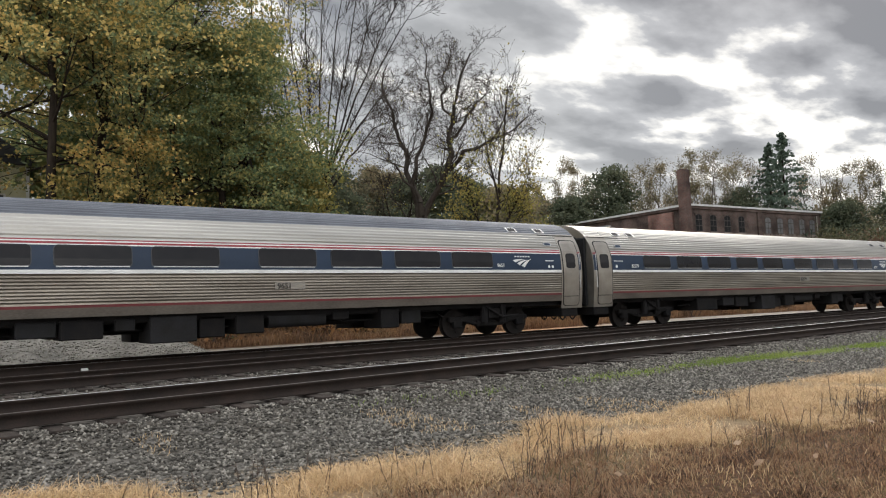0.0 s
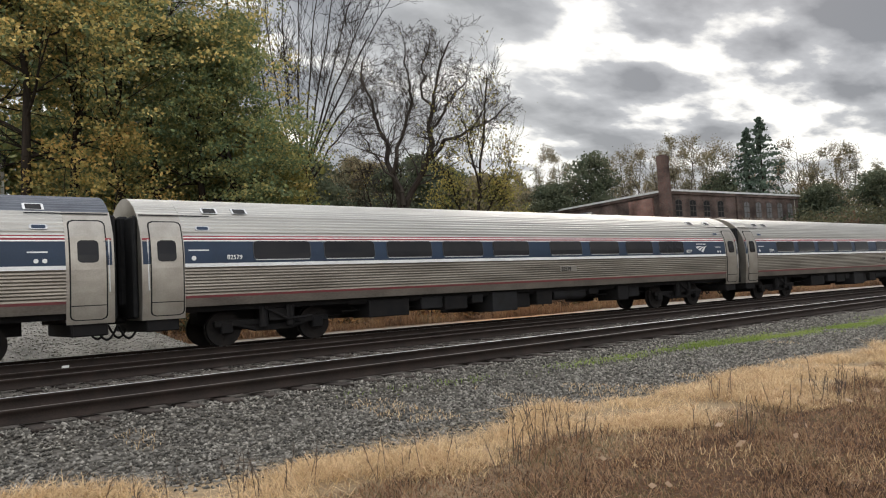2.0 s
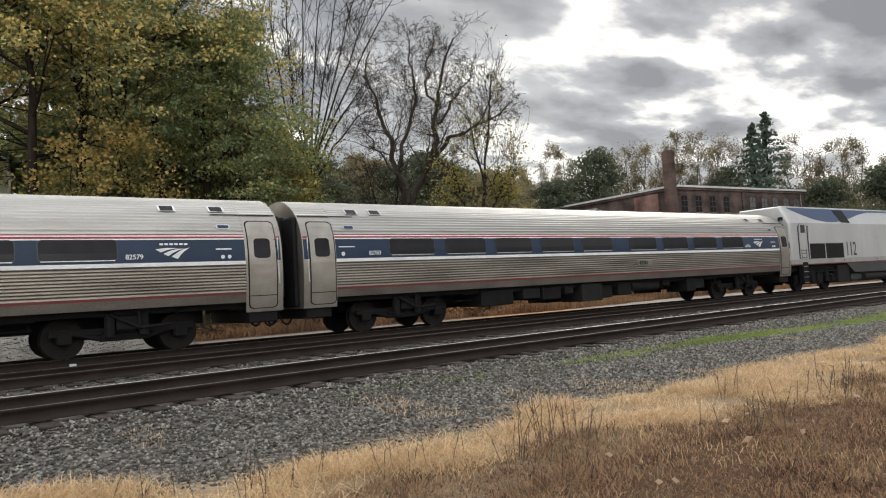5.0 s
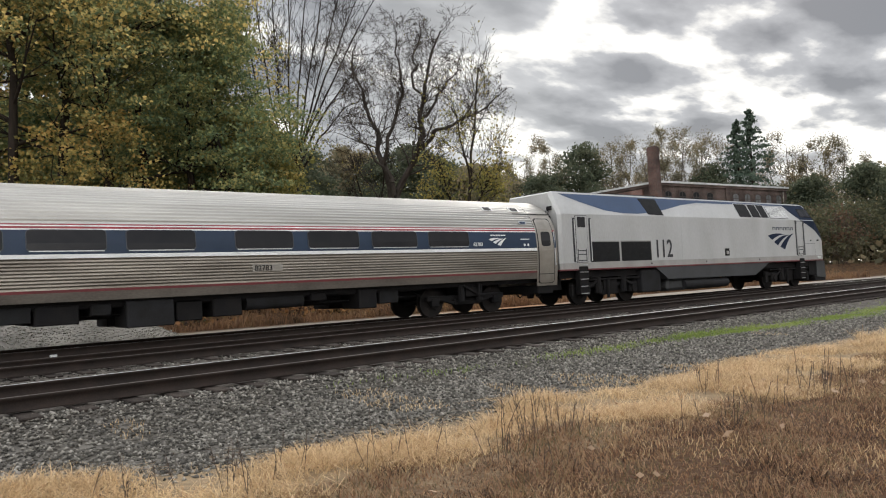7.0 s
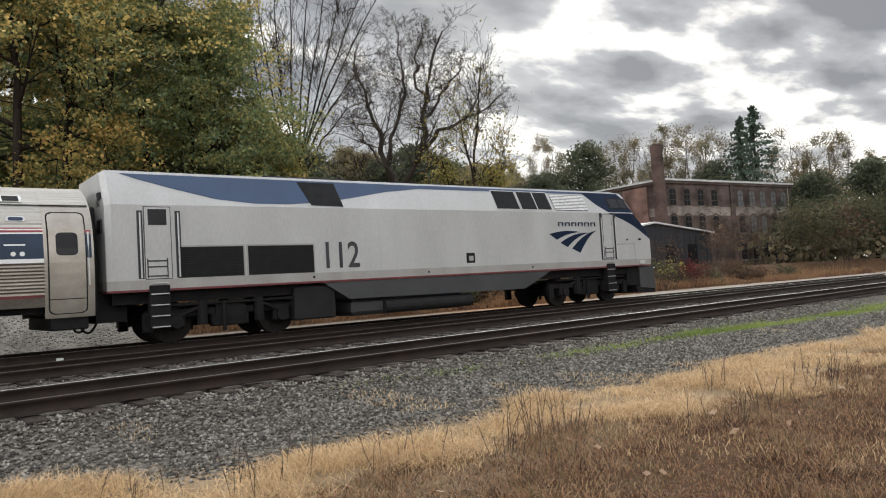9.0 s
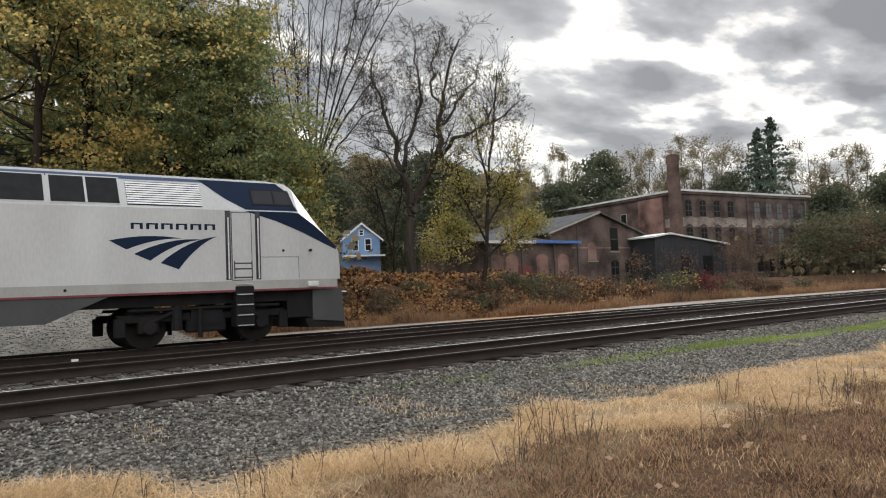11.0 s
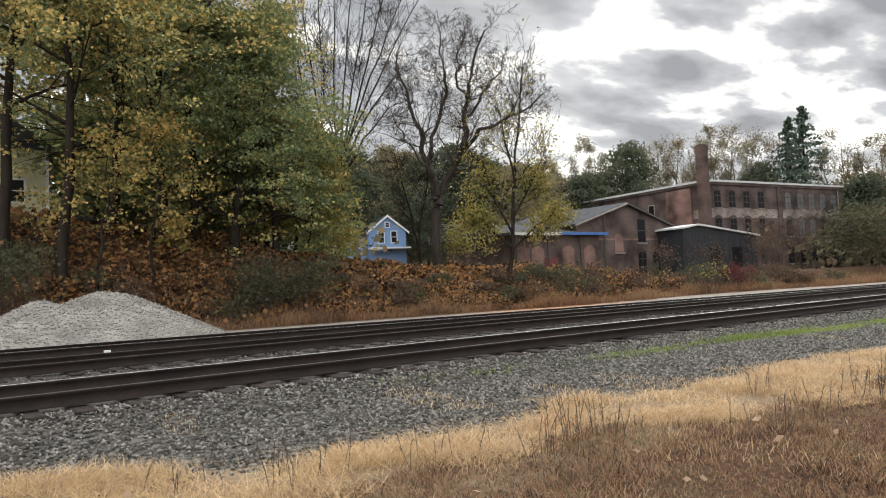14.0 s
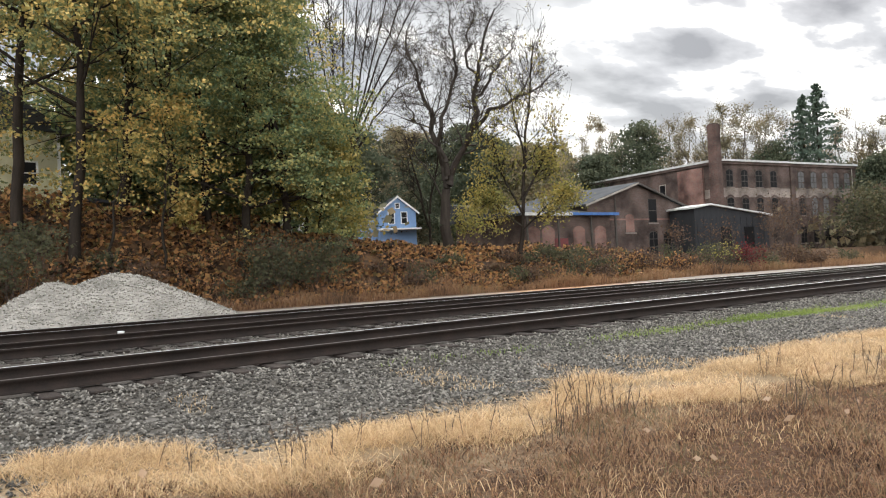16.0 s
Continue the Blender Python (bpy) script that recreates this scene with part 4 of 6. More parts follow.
        part("panel_joint", boxes((18.84, 19.94, *sorted((side * 1.49, side * 1.503)), 1.57, 2.16)), LETTER_DARK, lo)
        part("access_panel", boxes((18.855, 19.925, *sorted((side * 1.49, side * 1.506)), 1.57, 2.145)), LOCO, lo)
        part("door_window", boxes((1.28, 1.72, *sorted((side * 1.5, side * 1.522)), 2.85, 3.24), bevel=0.008), GLASS_DARK, lo)
        for xa, xb in ((1.98, 3.62), (3.75, 5.62)):
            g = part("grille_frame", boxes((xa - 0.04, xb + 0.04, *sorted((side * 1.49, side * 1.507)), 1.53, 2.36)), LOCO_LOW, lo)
            part("grille", boxes((xa, xb, *sorted((side * 1.49, side * 1.512)), 1.57, 2.32)), GRILLE, g, "black intake grille")
            for k in range(12):
                z = 1.60 + k * 0.06
                part("grille_slat", boxes((xa, xb, *sorted((side * 1.50, side * 1.52)), z, z + 0.02)), UNDER_GREY, g)
        part("access_panel", boxes((7.85, 8.75, *sorted((side * 1.49, side * 1.506)), 1.6, 3.2)), LOCO, lo)
        part("fuel_filler", boxes((11.40, 11.75, *sorted((side * 1.49, side * 1.51)), 1.66, 1.98), bevel=0.005), UNDER, lo)
        part("filler_cap", boxes((11.49, 11.67, *sorted((side * 1.5, side * 1.53)), 1.72, 1.88), bevel=0.01), LOCO_LOW, lo)
        part("side_light", boxes((20.2, 20.5, *sorted((side * 1.38, side * 1.52)), 1.36, 1.5), bevel=0.01), TRIM, lo)
        for xm, zm in ((19.5, 2.32), (20.3, 2.33), (14.3, 1.44), (5.6, 1.44), (9.8, 1.44)):
            part("bolt_cover", rod(bmesh.new(), (xm, side * 1.4, zm), (xm, side * 1.525, zm), 0.035, 8), UNDER, lo)
    # windscreen on the leaning front
    bm = bmesh.new()
    n1, n2 = Vector((19.98, 0, 3.98)), Vector((20.62, 0, 3.10))
    for ya, yb in ((-0.93, -0.05), (0.05, 0.93)):
        vs = [bm.verts.new(p + Vector((0.02, y, 0.012))) for p, y in ((n1, ya), (n1, yb), (n2, yb), (n2, ya))]
        bm.faces.new(vs)
    part("windscreen", bm, GLASS_DARK, lo)
    part("headlight", boxes((20.95, 21.14, -0.3, 0.3, 2.05, 2.22), bevel=0.02), TRIM, lo)
    part("rear_window", boxes((0.30, 0.36, -1.2, -0.95, 2.7, 3.0), (0.30, 0.36, -1.18, -0.95, 3.5, 3.65), (0.30, 0.36, 0.95, 1.2, 2.7, 3.0)), GLASS_DARK, lo)
    part("gangway", boxes((0.05, 0.36, -0.55, 0.55, 1.2, 3.2), bevel=0.05), RUBBER, lo)
    lettering("112", 1.02, LETTER_DARK, lo, pose(5.84, -1.512, 1.68, 90, 0, 0) @ Matrix.Diagonal((0.82, 1, 1, 1)), "large dark road number")
    lettering("112", 0.24, LETTER_DARK, lo, pose(0.34, -0.68, 3.35, 90, 0, -90), "small dark road number")
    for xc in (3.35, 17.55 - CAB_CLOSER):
        bm = bmesh.new()
        for s in (-1, 1):
            y = s * 1.05
            box(bm, -2.1, 2.1, y - 0.09, y + 0.09, 0.62, 0.82, 0.03)
            for e in (-1, 1):
                box(bm, e * 1.4 - 0.24, e * 1.4 + 0.24, y - 0.16, y + 0.16, 0.34, 0.78, 0.05)
                rod(bm, (e * 1.4, y, 0.508), (e * 1.4, y + s * 0.22, 0.508), 0.16, 12)
                rod(bm, (e * 0.75, s * 1.2, 0.4), (e * 0.75, s * 1.2, 1.0), 0.13, 10)
                rod(bm, (e * 0.6, s * 1.22, 0.95), (e * 1.4, s * 1.22, 0.6), 0.05, 6)
                box(bm, e * 2.05 - 0.12, e * 2.05 + 0.12, s * 1.1 - 0.08, s * 1.1 + 0.08, 0.3, 0.75, 0.02)
            box(bm, -0.5, 0.5, y - 0.12, y + 0.12, 0.32, 0.66, 0.04)
            rod(bm, (-1.9, s * 1.25, 0.92), (1.9, s * 1.25, 0.92), 0.04, 6)
            rod(bm, (-0.2, s * 1.24, 0.2), (-0.2, s * 1.24, 0.95), 0.06, 8)
        box(bm, -0.4, 0.4, -1.2, 1.2, 0.5, 0.9)
        fr = part("bogie", bm, UNDER, lo, "black cast bogie frame with coil springs")
        fr.matrix_local = pose(xc, 0, 0)
        for e in (-1.4, 1.4):
            WHEELS.append((wheelset(fr, e, 0.508, 0.7535), e, 0.508))
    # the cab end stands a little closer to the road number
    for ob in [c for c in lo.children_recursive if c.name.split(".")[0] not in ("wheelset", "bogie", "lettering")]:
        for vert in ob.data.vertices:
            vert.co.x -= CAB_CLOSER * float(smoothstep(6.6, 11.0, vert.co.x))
    return lo


VEHICLES = [(coach("stainless passenger car with dark grey roof and blue window band", "9651", True), -26.01),
            (coach("stainless passenger car with blue window band and red stripes", "82579"), 0.0),
            (coach("stainless passenger car coupled behind the locomotive", "82783"), 26.01),
            (locomotive(), 51.66)]


def train_x(t):
    """Where the first coupling stands; the train runs towards smaller x."""
    lag = float(np.interp(t, [0, 1.5, 3.5, 6, 7, 8, 9, 10.5, 11, 11.5, 12, 13, 16], [0, 0.0, 0.4, 0.75, 0.7, 0.53, 0.60, 0.82, 1.03, 1.32, 1.55, 2.0, 3.2]))
    return 19.478 - 7.451 * t - 0.0085 * t * t + lag


def motions():
    for ob, off in VEHICLES:
        walk(ob, [(t, pose(train_x(t) + off, TRAIN_Y, 0)) for t in [k * 0.5 for k in range(33)]])
    steps = [k / 15 for k in range(241)]
    for ob, e, r in WHEELS:
        walk(ob, [(t, pose(e, 0, r) @ Matrix.Rotation((train_x(t) - train_x(0)) / r, 4, "Y")) for t in steps])


# ---- buildings ----
def arched(x0, x1, z0, z1, rise=0.25):
    top = [(x1 - (x1 - x0) * k / 6, z1 - rise + rise * math.sin(math.pi * k / 6)) for k in range(7)]
    return [(x0, z0), (x1, z0)] + top


def window(parent, x0, x1, z0, z1, y, glass, arch=True, bars=(1, 1), inset=0.14):
    """A window set back in the wall's face at y: sill, sash bars and panes."""
    o = arched(x0, x1, z0, z1) if arch else [(x0, z0), (x1, z0), (x1, z1), (x0, z1)]
    fr = part("window", prism(o, y - 0.02, y + 0.05), SASH_DARK, parent)
    i = 0.06
    o2 = arched(x0 + i, x1 - i, z0 + i, z1 - i, 0.2) if arch else [(x0 + i, z0 + i), (x1 - i, z0 + i), (x1 - i, z1 - i), (x0 + i, z1 - i)]
    part("pane", prism(o2, y - 0.03, y + 0.02), glass, fr)
    rows = []
    for k in range(bars[0]):
        x = x0 + (x1 - x0) * (k + 1) / (bars[0] + 1)
        rows.append((x - 0.03, x + 0.03, y - 0.045, y, z0 + i, z1 - i - 0.05))
    for k in range(bars[1]):
        z = z0 + (z1 - z0) * (k + 1) / (bars[1] + 1)
        rows.append((x0 + i, x1 - i, y - 0.05, y, z - 0.04, z + 0.04))
    if rows:
        part("sash_bar", boxes(*rows), SASH_DARK, fr)
    part("sill", boxes((x0 - 0.1, x1 + 0.1, y - 0.12, y + 0.02, z0 - 0.14, z0)), BRICK_GREY, fr)
    return fr


def brick_arch(parent, x0, x1, z, y):
    o = [(x0 - 0.12 + (x1 - x0 + 0.24) * k / 8, z - 0.22 + 0.30 * math.sin(math.pi * k / 8)) for k in range(9)]
    o2 = [(x, zz + 0.24) for x, zz in reversed(o)]
    part("lintel", prism(o + o2, y - 0.05, y + 0.02), BRICK_RED, parent)


def build_mill():
    mill = empty("mill_building", "derelict three-storey dark brick mill with arched windows", "factory")
    mill.matrix_world = pose(77.7, 54.6, 0, 0, 0, -5.0)
    W, Dp, H = 27.3, 34.0, 12.2
    part("wall", boxes((0, W, 0, Dp, -1.0, H)), BRICK_RED, mill)
    part("bleached_band", boxes((0.3, W - 0.02, -0.012, 0.1, 7.85, 9.0), (-0.012, 0.1, 0.3, 6, 7.85, 8.9)), BRICK_GREY, mill, "pale bleached brick band")
    part("cornice", boxes((-0.25, W + 0.25, -0.25, 0.2, H - 0.3, H + 0.02), (-0.25, 0.2, 0.2, Dp, H - 0.3, H + 0.02)), BRICK_RED, mill)
    part("roof", boxes((-0.35, W + 0.35, -0.4, Dp + 0.3, H + 0.02, H + 0.26)), TRIM, mill, "flat roof with a pale metal edge")
    part("pilaster", boxes((13.3, 14.1, -0.22, 0.02, -0.5, H - 0.3)), BRICK_RED, mill)
    part("pilaster", boxes((-0.3, 0.02, 2.2, 6.2, -0.5, H - 0.5)), BRICK_PALE, mill, "patched pinkish brick pier")
    part("corner_pier", boxes((W - 0.5, W + 0.08, -0.12, 0.3, -0.5, H - 0.3)), BRICK_RED, mill)
    part("downpipe", rod(bmesh.new(), (W - 0.8, -0.15, 0), (W - 0.8, -0.15, H - 0.4), 0.07, 6), SASH, mill)
    xs = [1.9, 4.6, 7.3, 10.1, 15.6, 18.2, 20.6, 23.1, 25.5]
    for r, (z0, z1) in enumerate(((9.1, 11.3), (5.5, 7.85), (1.9, 4.2))):
        for k, x in enumerate(xs):
            lit = (r == 0 and k >= 4) or (r == 1 and k in (5, 6))
            window(mill, x - 0.62, x + 0.62, z0, z1, -0.004, PANE if lit else PANE_DARK, True, (1, 2))
            brick_arch(mill, x - 0.62, x + 0.62, z1, -0.004)
    for k in range(6):          # windows of the long end wall
        y = 8.5 + k * 3.6
        fr = part("window", boxes((-0.05, 0.05, y, y + 1.1, 8.6, 10.4)), SASH, mill)
        part("pane", boxes((-0.065, 0.02, y + 0.1, y + 1.0, 8.7, 10.3)), PANE_DARK, fr)
    ch = empty("chimney_stack", "tall square weathered brick chimney beside the mill", "chimney")
    ch.matrix_world = pose(76.1, 53.82, 0, 0, 0, 8)
    bm = bmesh.new()
    for z0, z1, a, b in ((-1, 15.5, 0.62, 0.53), (15.5, 16.2, 0.56, 0.58), (16.2, 16.4, 0.54, 0.52)):
        v = [bm.verts.new((sx * w, sy * w, z)) for z, w in ((z0, a), (z1, b)) for sx, sy in ((-1, -1), (1, -1), (1, 1), (-1, 1))]
        bm.faces.new(v[:4][::-1]); bm.faces.new(v[4:])
        for i in range(4):
            bm.faces.new((v[i], v[(i + 1) % 4], v[4 + (i + 1) % 4], v[4 + i]))
    part("shaft", bm, brick_material("chimney_brick", (0.11, 0.06, 0.048), (0.072, 0.042, 0.036), (0.10, 0.086, 0.076)), ch)
    part("flue", boxes((-0.3, 0.3, -0.3, 0.3, 16.35, 16.5)), PANE_DARK, ch)


def build_gable_shop():
    g = empty("brick_workshop", "low gabled brick workshop with bricked-up windows", "workshop")
    g.matrix_world = pose(0, 47.0, 0)
    part("wall", prism([(47.6, -0.5), (60.9, -0.5), (60.9, 5.85), (54.1, 7.9), (47.6, 5.95)], 0, 13), BRICK_RED, g)
    for a, b, za, zb in ((47.1, 54.1, 5.82, 7.95), (61.4, 54.1, 5.70, 7.95)):
        part("roof", prism([(a, za), (b, zb), (b, zb + 0.16), (a, za + 0.16)], -0.35, 13.3), ROOF_SLATE, g, "grey slate roof slope")
        part("barge_board", prism([(a, za - 0.05), (b, zb - 0.05), (b, zb + 0.12), (a, za + 0.12)], -0.42, -0.33), SASH if a < 50 else SASH_DARK, g)
    part("lintel_band", boxes((48.0, 60.5, -0.03, 0.02, 4.55, 4.7)), BRICK_PALE, g)
    window(g, 52.4, 53.7, 3.4, 5.2, -0.004, BRICK_PALE, True, (0, 0))
    window(g, 55.7, 56.9, 4.3, 6.6, -0.004, PANE_DARK, False, (0, 1))
    window(g, 49.0, 50.4, 1.3, 3.4, -0.004, BRICK_PALE, True, (0, 0))
    for x in (55.6, 57.7):
        window(g, x, x + 1.25, 1.2, 3.5, -0.004, PANE_DARK, True, (1, 2))
        brick_arch(g, x, x + 1.25, 3.5, -0.004)
    part("metal_pipe", rod(bmesh.new(), (51.0, -0.2, 1), (51.0, -0.2, 6.8), 0.06, 6), SASH_DARK, g)
    w = empty("brick_lean_to", "low brick lean-to with bricked-up arches and a blue-edged roof", "outbuilding")
    w.matrix_world = pose(0, 44.2, 0)
    part("wall", boxes((37.6, 47.4, 0, 9, -0.5, 4.75)), BRICK_RED, w)
    part("roof", prism([(37.1, 4.75), (47.9, 4.75), (47.9, 4.93), (37.1, 4.93)], -0.5, 0.6), ROOF_SLATE, w)
    bm = bmesh.new()
    v = [bm.verts.new(p) for p in ((37.1, 0.4, 4.93), (47.55, 0.4, 4.93), (47.55, 9.5, 6.5), (37.1, 9.5, 6.5), (37.1, 0.4, 4.75), (47.55, 0.4, 4.75), (47.55, 9.5, 4.75), (37.1, 9.5, 4.75))]
    for q in ((0, 1, 2, 3), (4, 5, 1, 0), (5, 6, 2, 1), (6, 7, 3, 2), (7, 4, 0, 3)):
        bm.faces.new([v[i] for i in q])
    part("roof", bm, ROOF_SLATE, w, "shallow grey roof")
    part("fascia", boxes((37.1, 42.6, -0.53, -0.47, 4.72, 4.95)), TRIM, w)
    part("tarp_edge", boxes((42.6, 48.0, -0.56, -0.46, 4.74, 4.97)), TARP, w, "strip of bright blue tarpaulin")
    for x in (38.0, 39.6, 43.0, 45.5):
        o = arched(x, x + 1.35, 1.0, 3.9, 0.3)
        part("bricked_arch", prism(o, -0.03, 0.03), BRICK_PALE, w, "bricked-up pink arch")
    part("door", boxes((40.9, 42.4, -0.04, 0.03, 0.6, 2.9)), material("faded_red_door", (0.17, 0.035, 0.035), (0.10, 0.03, 0.03), 0.8), w, "faded red door")
    for x in (37.7, 41.0, 44.7, 47.6):
        part("post", boxes((x, x + 0.12, -0.45, -0.33, 0, 4.75)), SASH_DARK, w)
    s = empty("black_shed", "black tarred shed with a sloping roof beside the workshop", "shed")
    part("wall", prism([(58.6, -0.5), (70.5, -0.5), (70.5, 4.75), (60.9, 5.7), (58.6, 5.4)], 44.0, 46.9), BLACK_WALL, s)
    part("roof", prism([(60.8, 5.72), (70.9, 4.72), (70.9, 4.88), (60.8, 5.88)], 43.7, 46.99), TRIM, s, "pale edged sloping roof")
    part("roof", prism([(58.3, 5.36), (60.8, 5.72), (60.8, 5.88), (58.3, 5.52)], 43.7, 46.99), TRIM, s)
    for x in (62.5, 66.3):
        part("shutter", boxes((x, x + 1.6, 43.95, 44.02, 1.2, 3.6)), PANE_DARK, s)
    for k in range(12):
        x = 58.9 + k * 0.98
        part("batten", boxes((x, x + 0.07, 43.96, 44.01, -0.3, 4.6)), BLACK_WALL, s)


def small_window(parent, x, z, w, h, y):
    fr = part("window_frame", boxes((x - w / 2 - 0.1, x + w / 2 + 0.1, y - 0.06, y + 0.02, z - 0.1, z + h + 0.1)), WHITE_PAINT, parent, "white painted frame")
    part("pane", boxes((x - w / 2, x - 0.02 + w / 2, y - 0.075, y, z, z + h)), PANE_DARK, fr)
    part("sash_bar", boxes((x - w / 2, x + w / 2, y - 0.085, y, z + h / 2 - 0.03, z + h / 2 + 0.03)), WHITE_PAINT, fr)


def build_houses():
    b = empty("blue_house", "light blue clapboard house with white trim and gable", "house")
    b.matrix_world = pose(51.2, 86, 0, 0, 0, -14)
    part("wall", prism([(-2.6, 4), (2.6, 4), (2.6, 8.75), (0, 10.75), (-2.6, 8.75)], 0, 9), HOUSE_BLUE, b)
    for s in (-1, 1):
        part("roof", prism([(s * 3.0, 8.4), (0, 10.72), (0, 10.92), (s * 3.0, 8.6)], -0.3, 9.2), ROOF_SLATE, b)
        part("barge_board", prism([(s * 3.0, 8.35), (0, 10.67), (0, 10.96), (s * 3.0, 8.64)], -0.38, -0.29), WHITE_PAINT, b)
    for x in (-0.9, 0.9):
        small_window(b, x, 7.2, 0.75, 1.5, -0.01)
    small_window(b, 0, 9.3, 0.5, 0.6, -0.01)
    for k in range(14):
        part("clapboard", boxes((-2.6, 2.6, -0.02, 0.0, 4.2 + k * 0.33, 4.23 + k * 0.33)), HOUSE_BLUE, b)
    part("porch", boxes((-2.8, 2.8, -1.6, 0, 6.3, 6.5)), WHITE_PAINT, b)
    part("wing", prism([(-7.2, 4), (-2.6, 4), (-2.6, 8.2), (-7.2, 7.4)], 1.5, 8), HOUSE_BLUE, b)
    part("wing_roof", prism([(-7.6, 7.35), (-2.6, 8.25), (-2.6, 8.45), (-7.6, 7.55)], 1.2, 8.3), ROOF_SLATE, b)
    y = empty("yellow_house", "pale yellow clapboard house with white trim behind maples", "house")
    y.matrix_world = pose(5.5, 45.2, 0, 0, 0, 3)
    part("wall", boxes((-9, 0, 0, 9, 3.5, 9.5)), HOUSE_YELLOW, y)
    part("roof", prism([(-9.5, 9.4), (0.5, 9.4), (-4.5, 12.8)], -0.4, 9.4), ROOF_SLATE, y)
    for k in range(19):
        part("clapboard", boxes((-9, 0.005, -0.018, 0.0, 4.6 + k * 0.26, 4.62 + k * 0.26)), HOUSE_YELLOW, y)
    part("corner_board", boxes((-0.14, 0.02, -0.03, 0.1, 4.0, 9.4)), WHITE_PAINT, y)
    part("water_table", boxes((-9, 0.03, -0.1, 0.0, 5.35, 5.55)), WHITE_PAINT, y)
    for x in (-1.55, -5.2):
        small_window(y, x, 6.55, 0.72, 1.15, -0.01)
    part("porch_roof", prism([(-0.6, 5.75), (3.4, 5.35), (3.4, 5.5), (-0.6, 5.95)], -1.0, 2.5), ROOF_SLATE, y)
    part("porch_wall", boxes((0.0, 3.0, 0.3, 2.4, 3.6, 5.4)), HOUSE_YELLOW, y)
    part("porch_opening", boxes((1.0, 2.6, 0.26, 0.4, 4.2, 5.2)), PANE_DARK, y)
    s = empty("white_outbuilding", "small white outbuilding among the tree trunks", "outbuilding")
    s.matrix_world = pose(21.8, 52.5, 0, 0, 0, -20)
    part("wall", prism([(-1.2, 3), (1.2, 3), (1.2, 5.6), (0, 6.4), (-1.2, 5.6)], 0, 3), WHITE_PAINT, s)
    part("roof", prism([(-1.4, 5.5), (0, 6.45), (1.4, 5.5), (1.4, 5.62), (0, 6.58), (-1.4, 5.62)], -0.2, 3.2), ROOF_SLATE, s)


build_mill()
build_gable_shop()
build_houses()


# ---- trees ----
def tubes(segs, sides=4):
    """One mesh of tapered prisms from rows of (start, end, radius, radius)."""
    s = np.array(segs, float)
    a, b, ra, rb = s[:, 0:3], s[:, 3:6], s[:, 6], s[:, 7]
    d = b - a
    d /= np.linalg.norm(d, axis=1, keepdims=True) + 1e-9
    ref = np.where(np.abs(d[:, 2:3]) < 0.9, [[0, 0, 1.0]], [[1.0, 0, 0]])
    u = np.cross(d, ref); u /= np.linalg.norm(u, axis=1, keepdims=True) + 1e-9
    w = np.cross(d, u)
    ang = np.arange(sides) * math.tau / sides
    ring = u[:, None] * np.cos(ang)[None, :, None] + w[:, None] * np.sin(ang)[None, :, None]
    v = np.concatenate([a[:, None] + ring * ra[:, None, None], b[:, None] + ring * rb[:, None, None]], 1).reshape(-1, 3)
    base = np.arange(len(s))[:, None] * 2 * sides
    j = np.arange(sides)
    f = np.stack([base + j, base + (j + 1) % sides, base + sides + (j + 1) % sides, base + sides + j], -1).reshape(-1, 4)
    return v, f


def kites(rng, centres, size, flat=0.0):
    """Small leaf-shaped quads turned at random."""
    n = len(centres)
    d = rng.normal(size=(n, 3)); d[:, 2] *= 1 - flat
    d /= np.linalg.norm(d, axis=1, keepdims=True)
    e = rng.normal(size=(n, 3)); e -= d * (d * e).sum(1, keepdims=True)
    e /= np.linalg.norm(e, axis=1, keepdims=True)
    s = (size * rng.uniform(0.6, 1.3, n))[:, None]
    v = np.stack([centres - d * s * 0.5, centres + e * s * 0.38, centres + d * s * 0.55, centres - e * s * 0.38], 1).reshape(-1, 3)
    return v, np.arange(4 * n).reshape(-1, 4)


def grow(rng, p, d, length, r, level, segs, tips, top, up=0.12, wob=0.22, kids=(3, 5), ratio=(0.45, 0.7), angle=(0.45, 0.95)):
    """A limb with its side limbs; ends go into tips."""
    n = max(3, int(4 - level + 2)) if level < 3 else 3
    p, d = np.array(p, float), np.array(d, float)
    d /= np.linalg.norm(d)
    pts = [p.copy()]
    for k in range(n):
        d = d + rng.normal(0, wob, 3) * 0.5
        d[2] += up
        d /= np.linalg.norm(d)
        q = p + d * length / n
        r0, r1 = r * (1 - 0.75 * k / n), r * (1 - 0.75 * (k + 1) / n)
        segs.append((*p, *q, max(r0, 0.006), max(r1, 0.005)))
        p = q
        pts.append(p.copy())
        if level < top and k >= (1 if level else 0):
            for _ in range(rng.integers(kids[0], kids[1] + 1) if k else 1):
                ax = rng.normal(size=3); ax -= d * (ax @ d); ax /= np.linalg.norm(ax) + 1e-9
                an = rng.uniform(*angle)
                nd = d * math.cos(an) + ax * math.sin(an)
                grow(rng, pts[-2] + (q - pts[-2]) * rng.uniform(0.2, 1), nd, length * rng.uniform(*ratio), max(r1 * 0.62, 0.007), level + 1, segs, tips, top, up, wob, kids, ratio, angle)
    if level >= top - 1:
        tips.append(p.copy())


def place(px_az, dist):
    a = radians(px_az)
    x, y = dist * math.sin(a), dist * math.cos(a)
    return x, y, float(height(x, y)) - 0.15


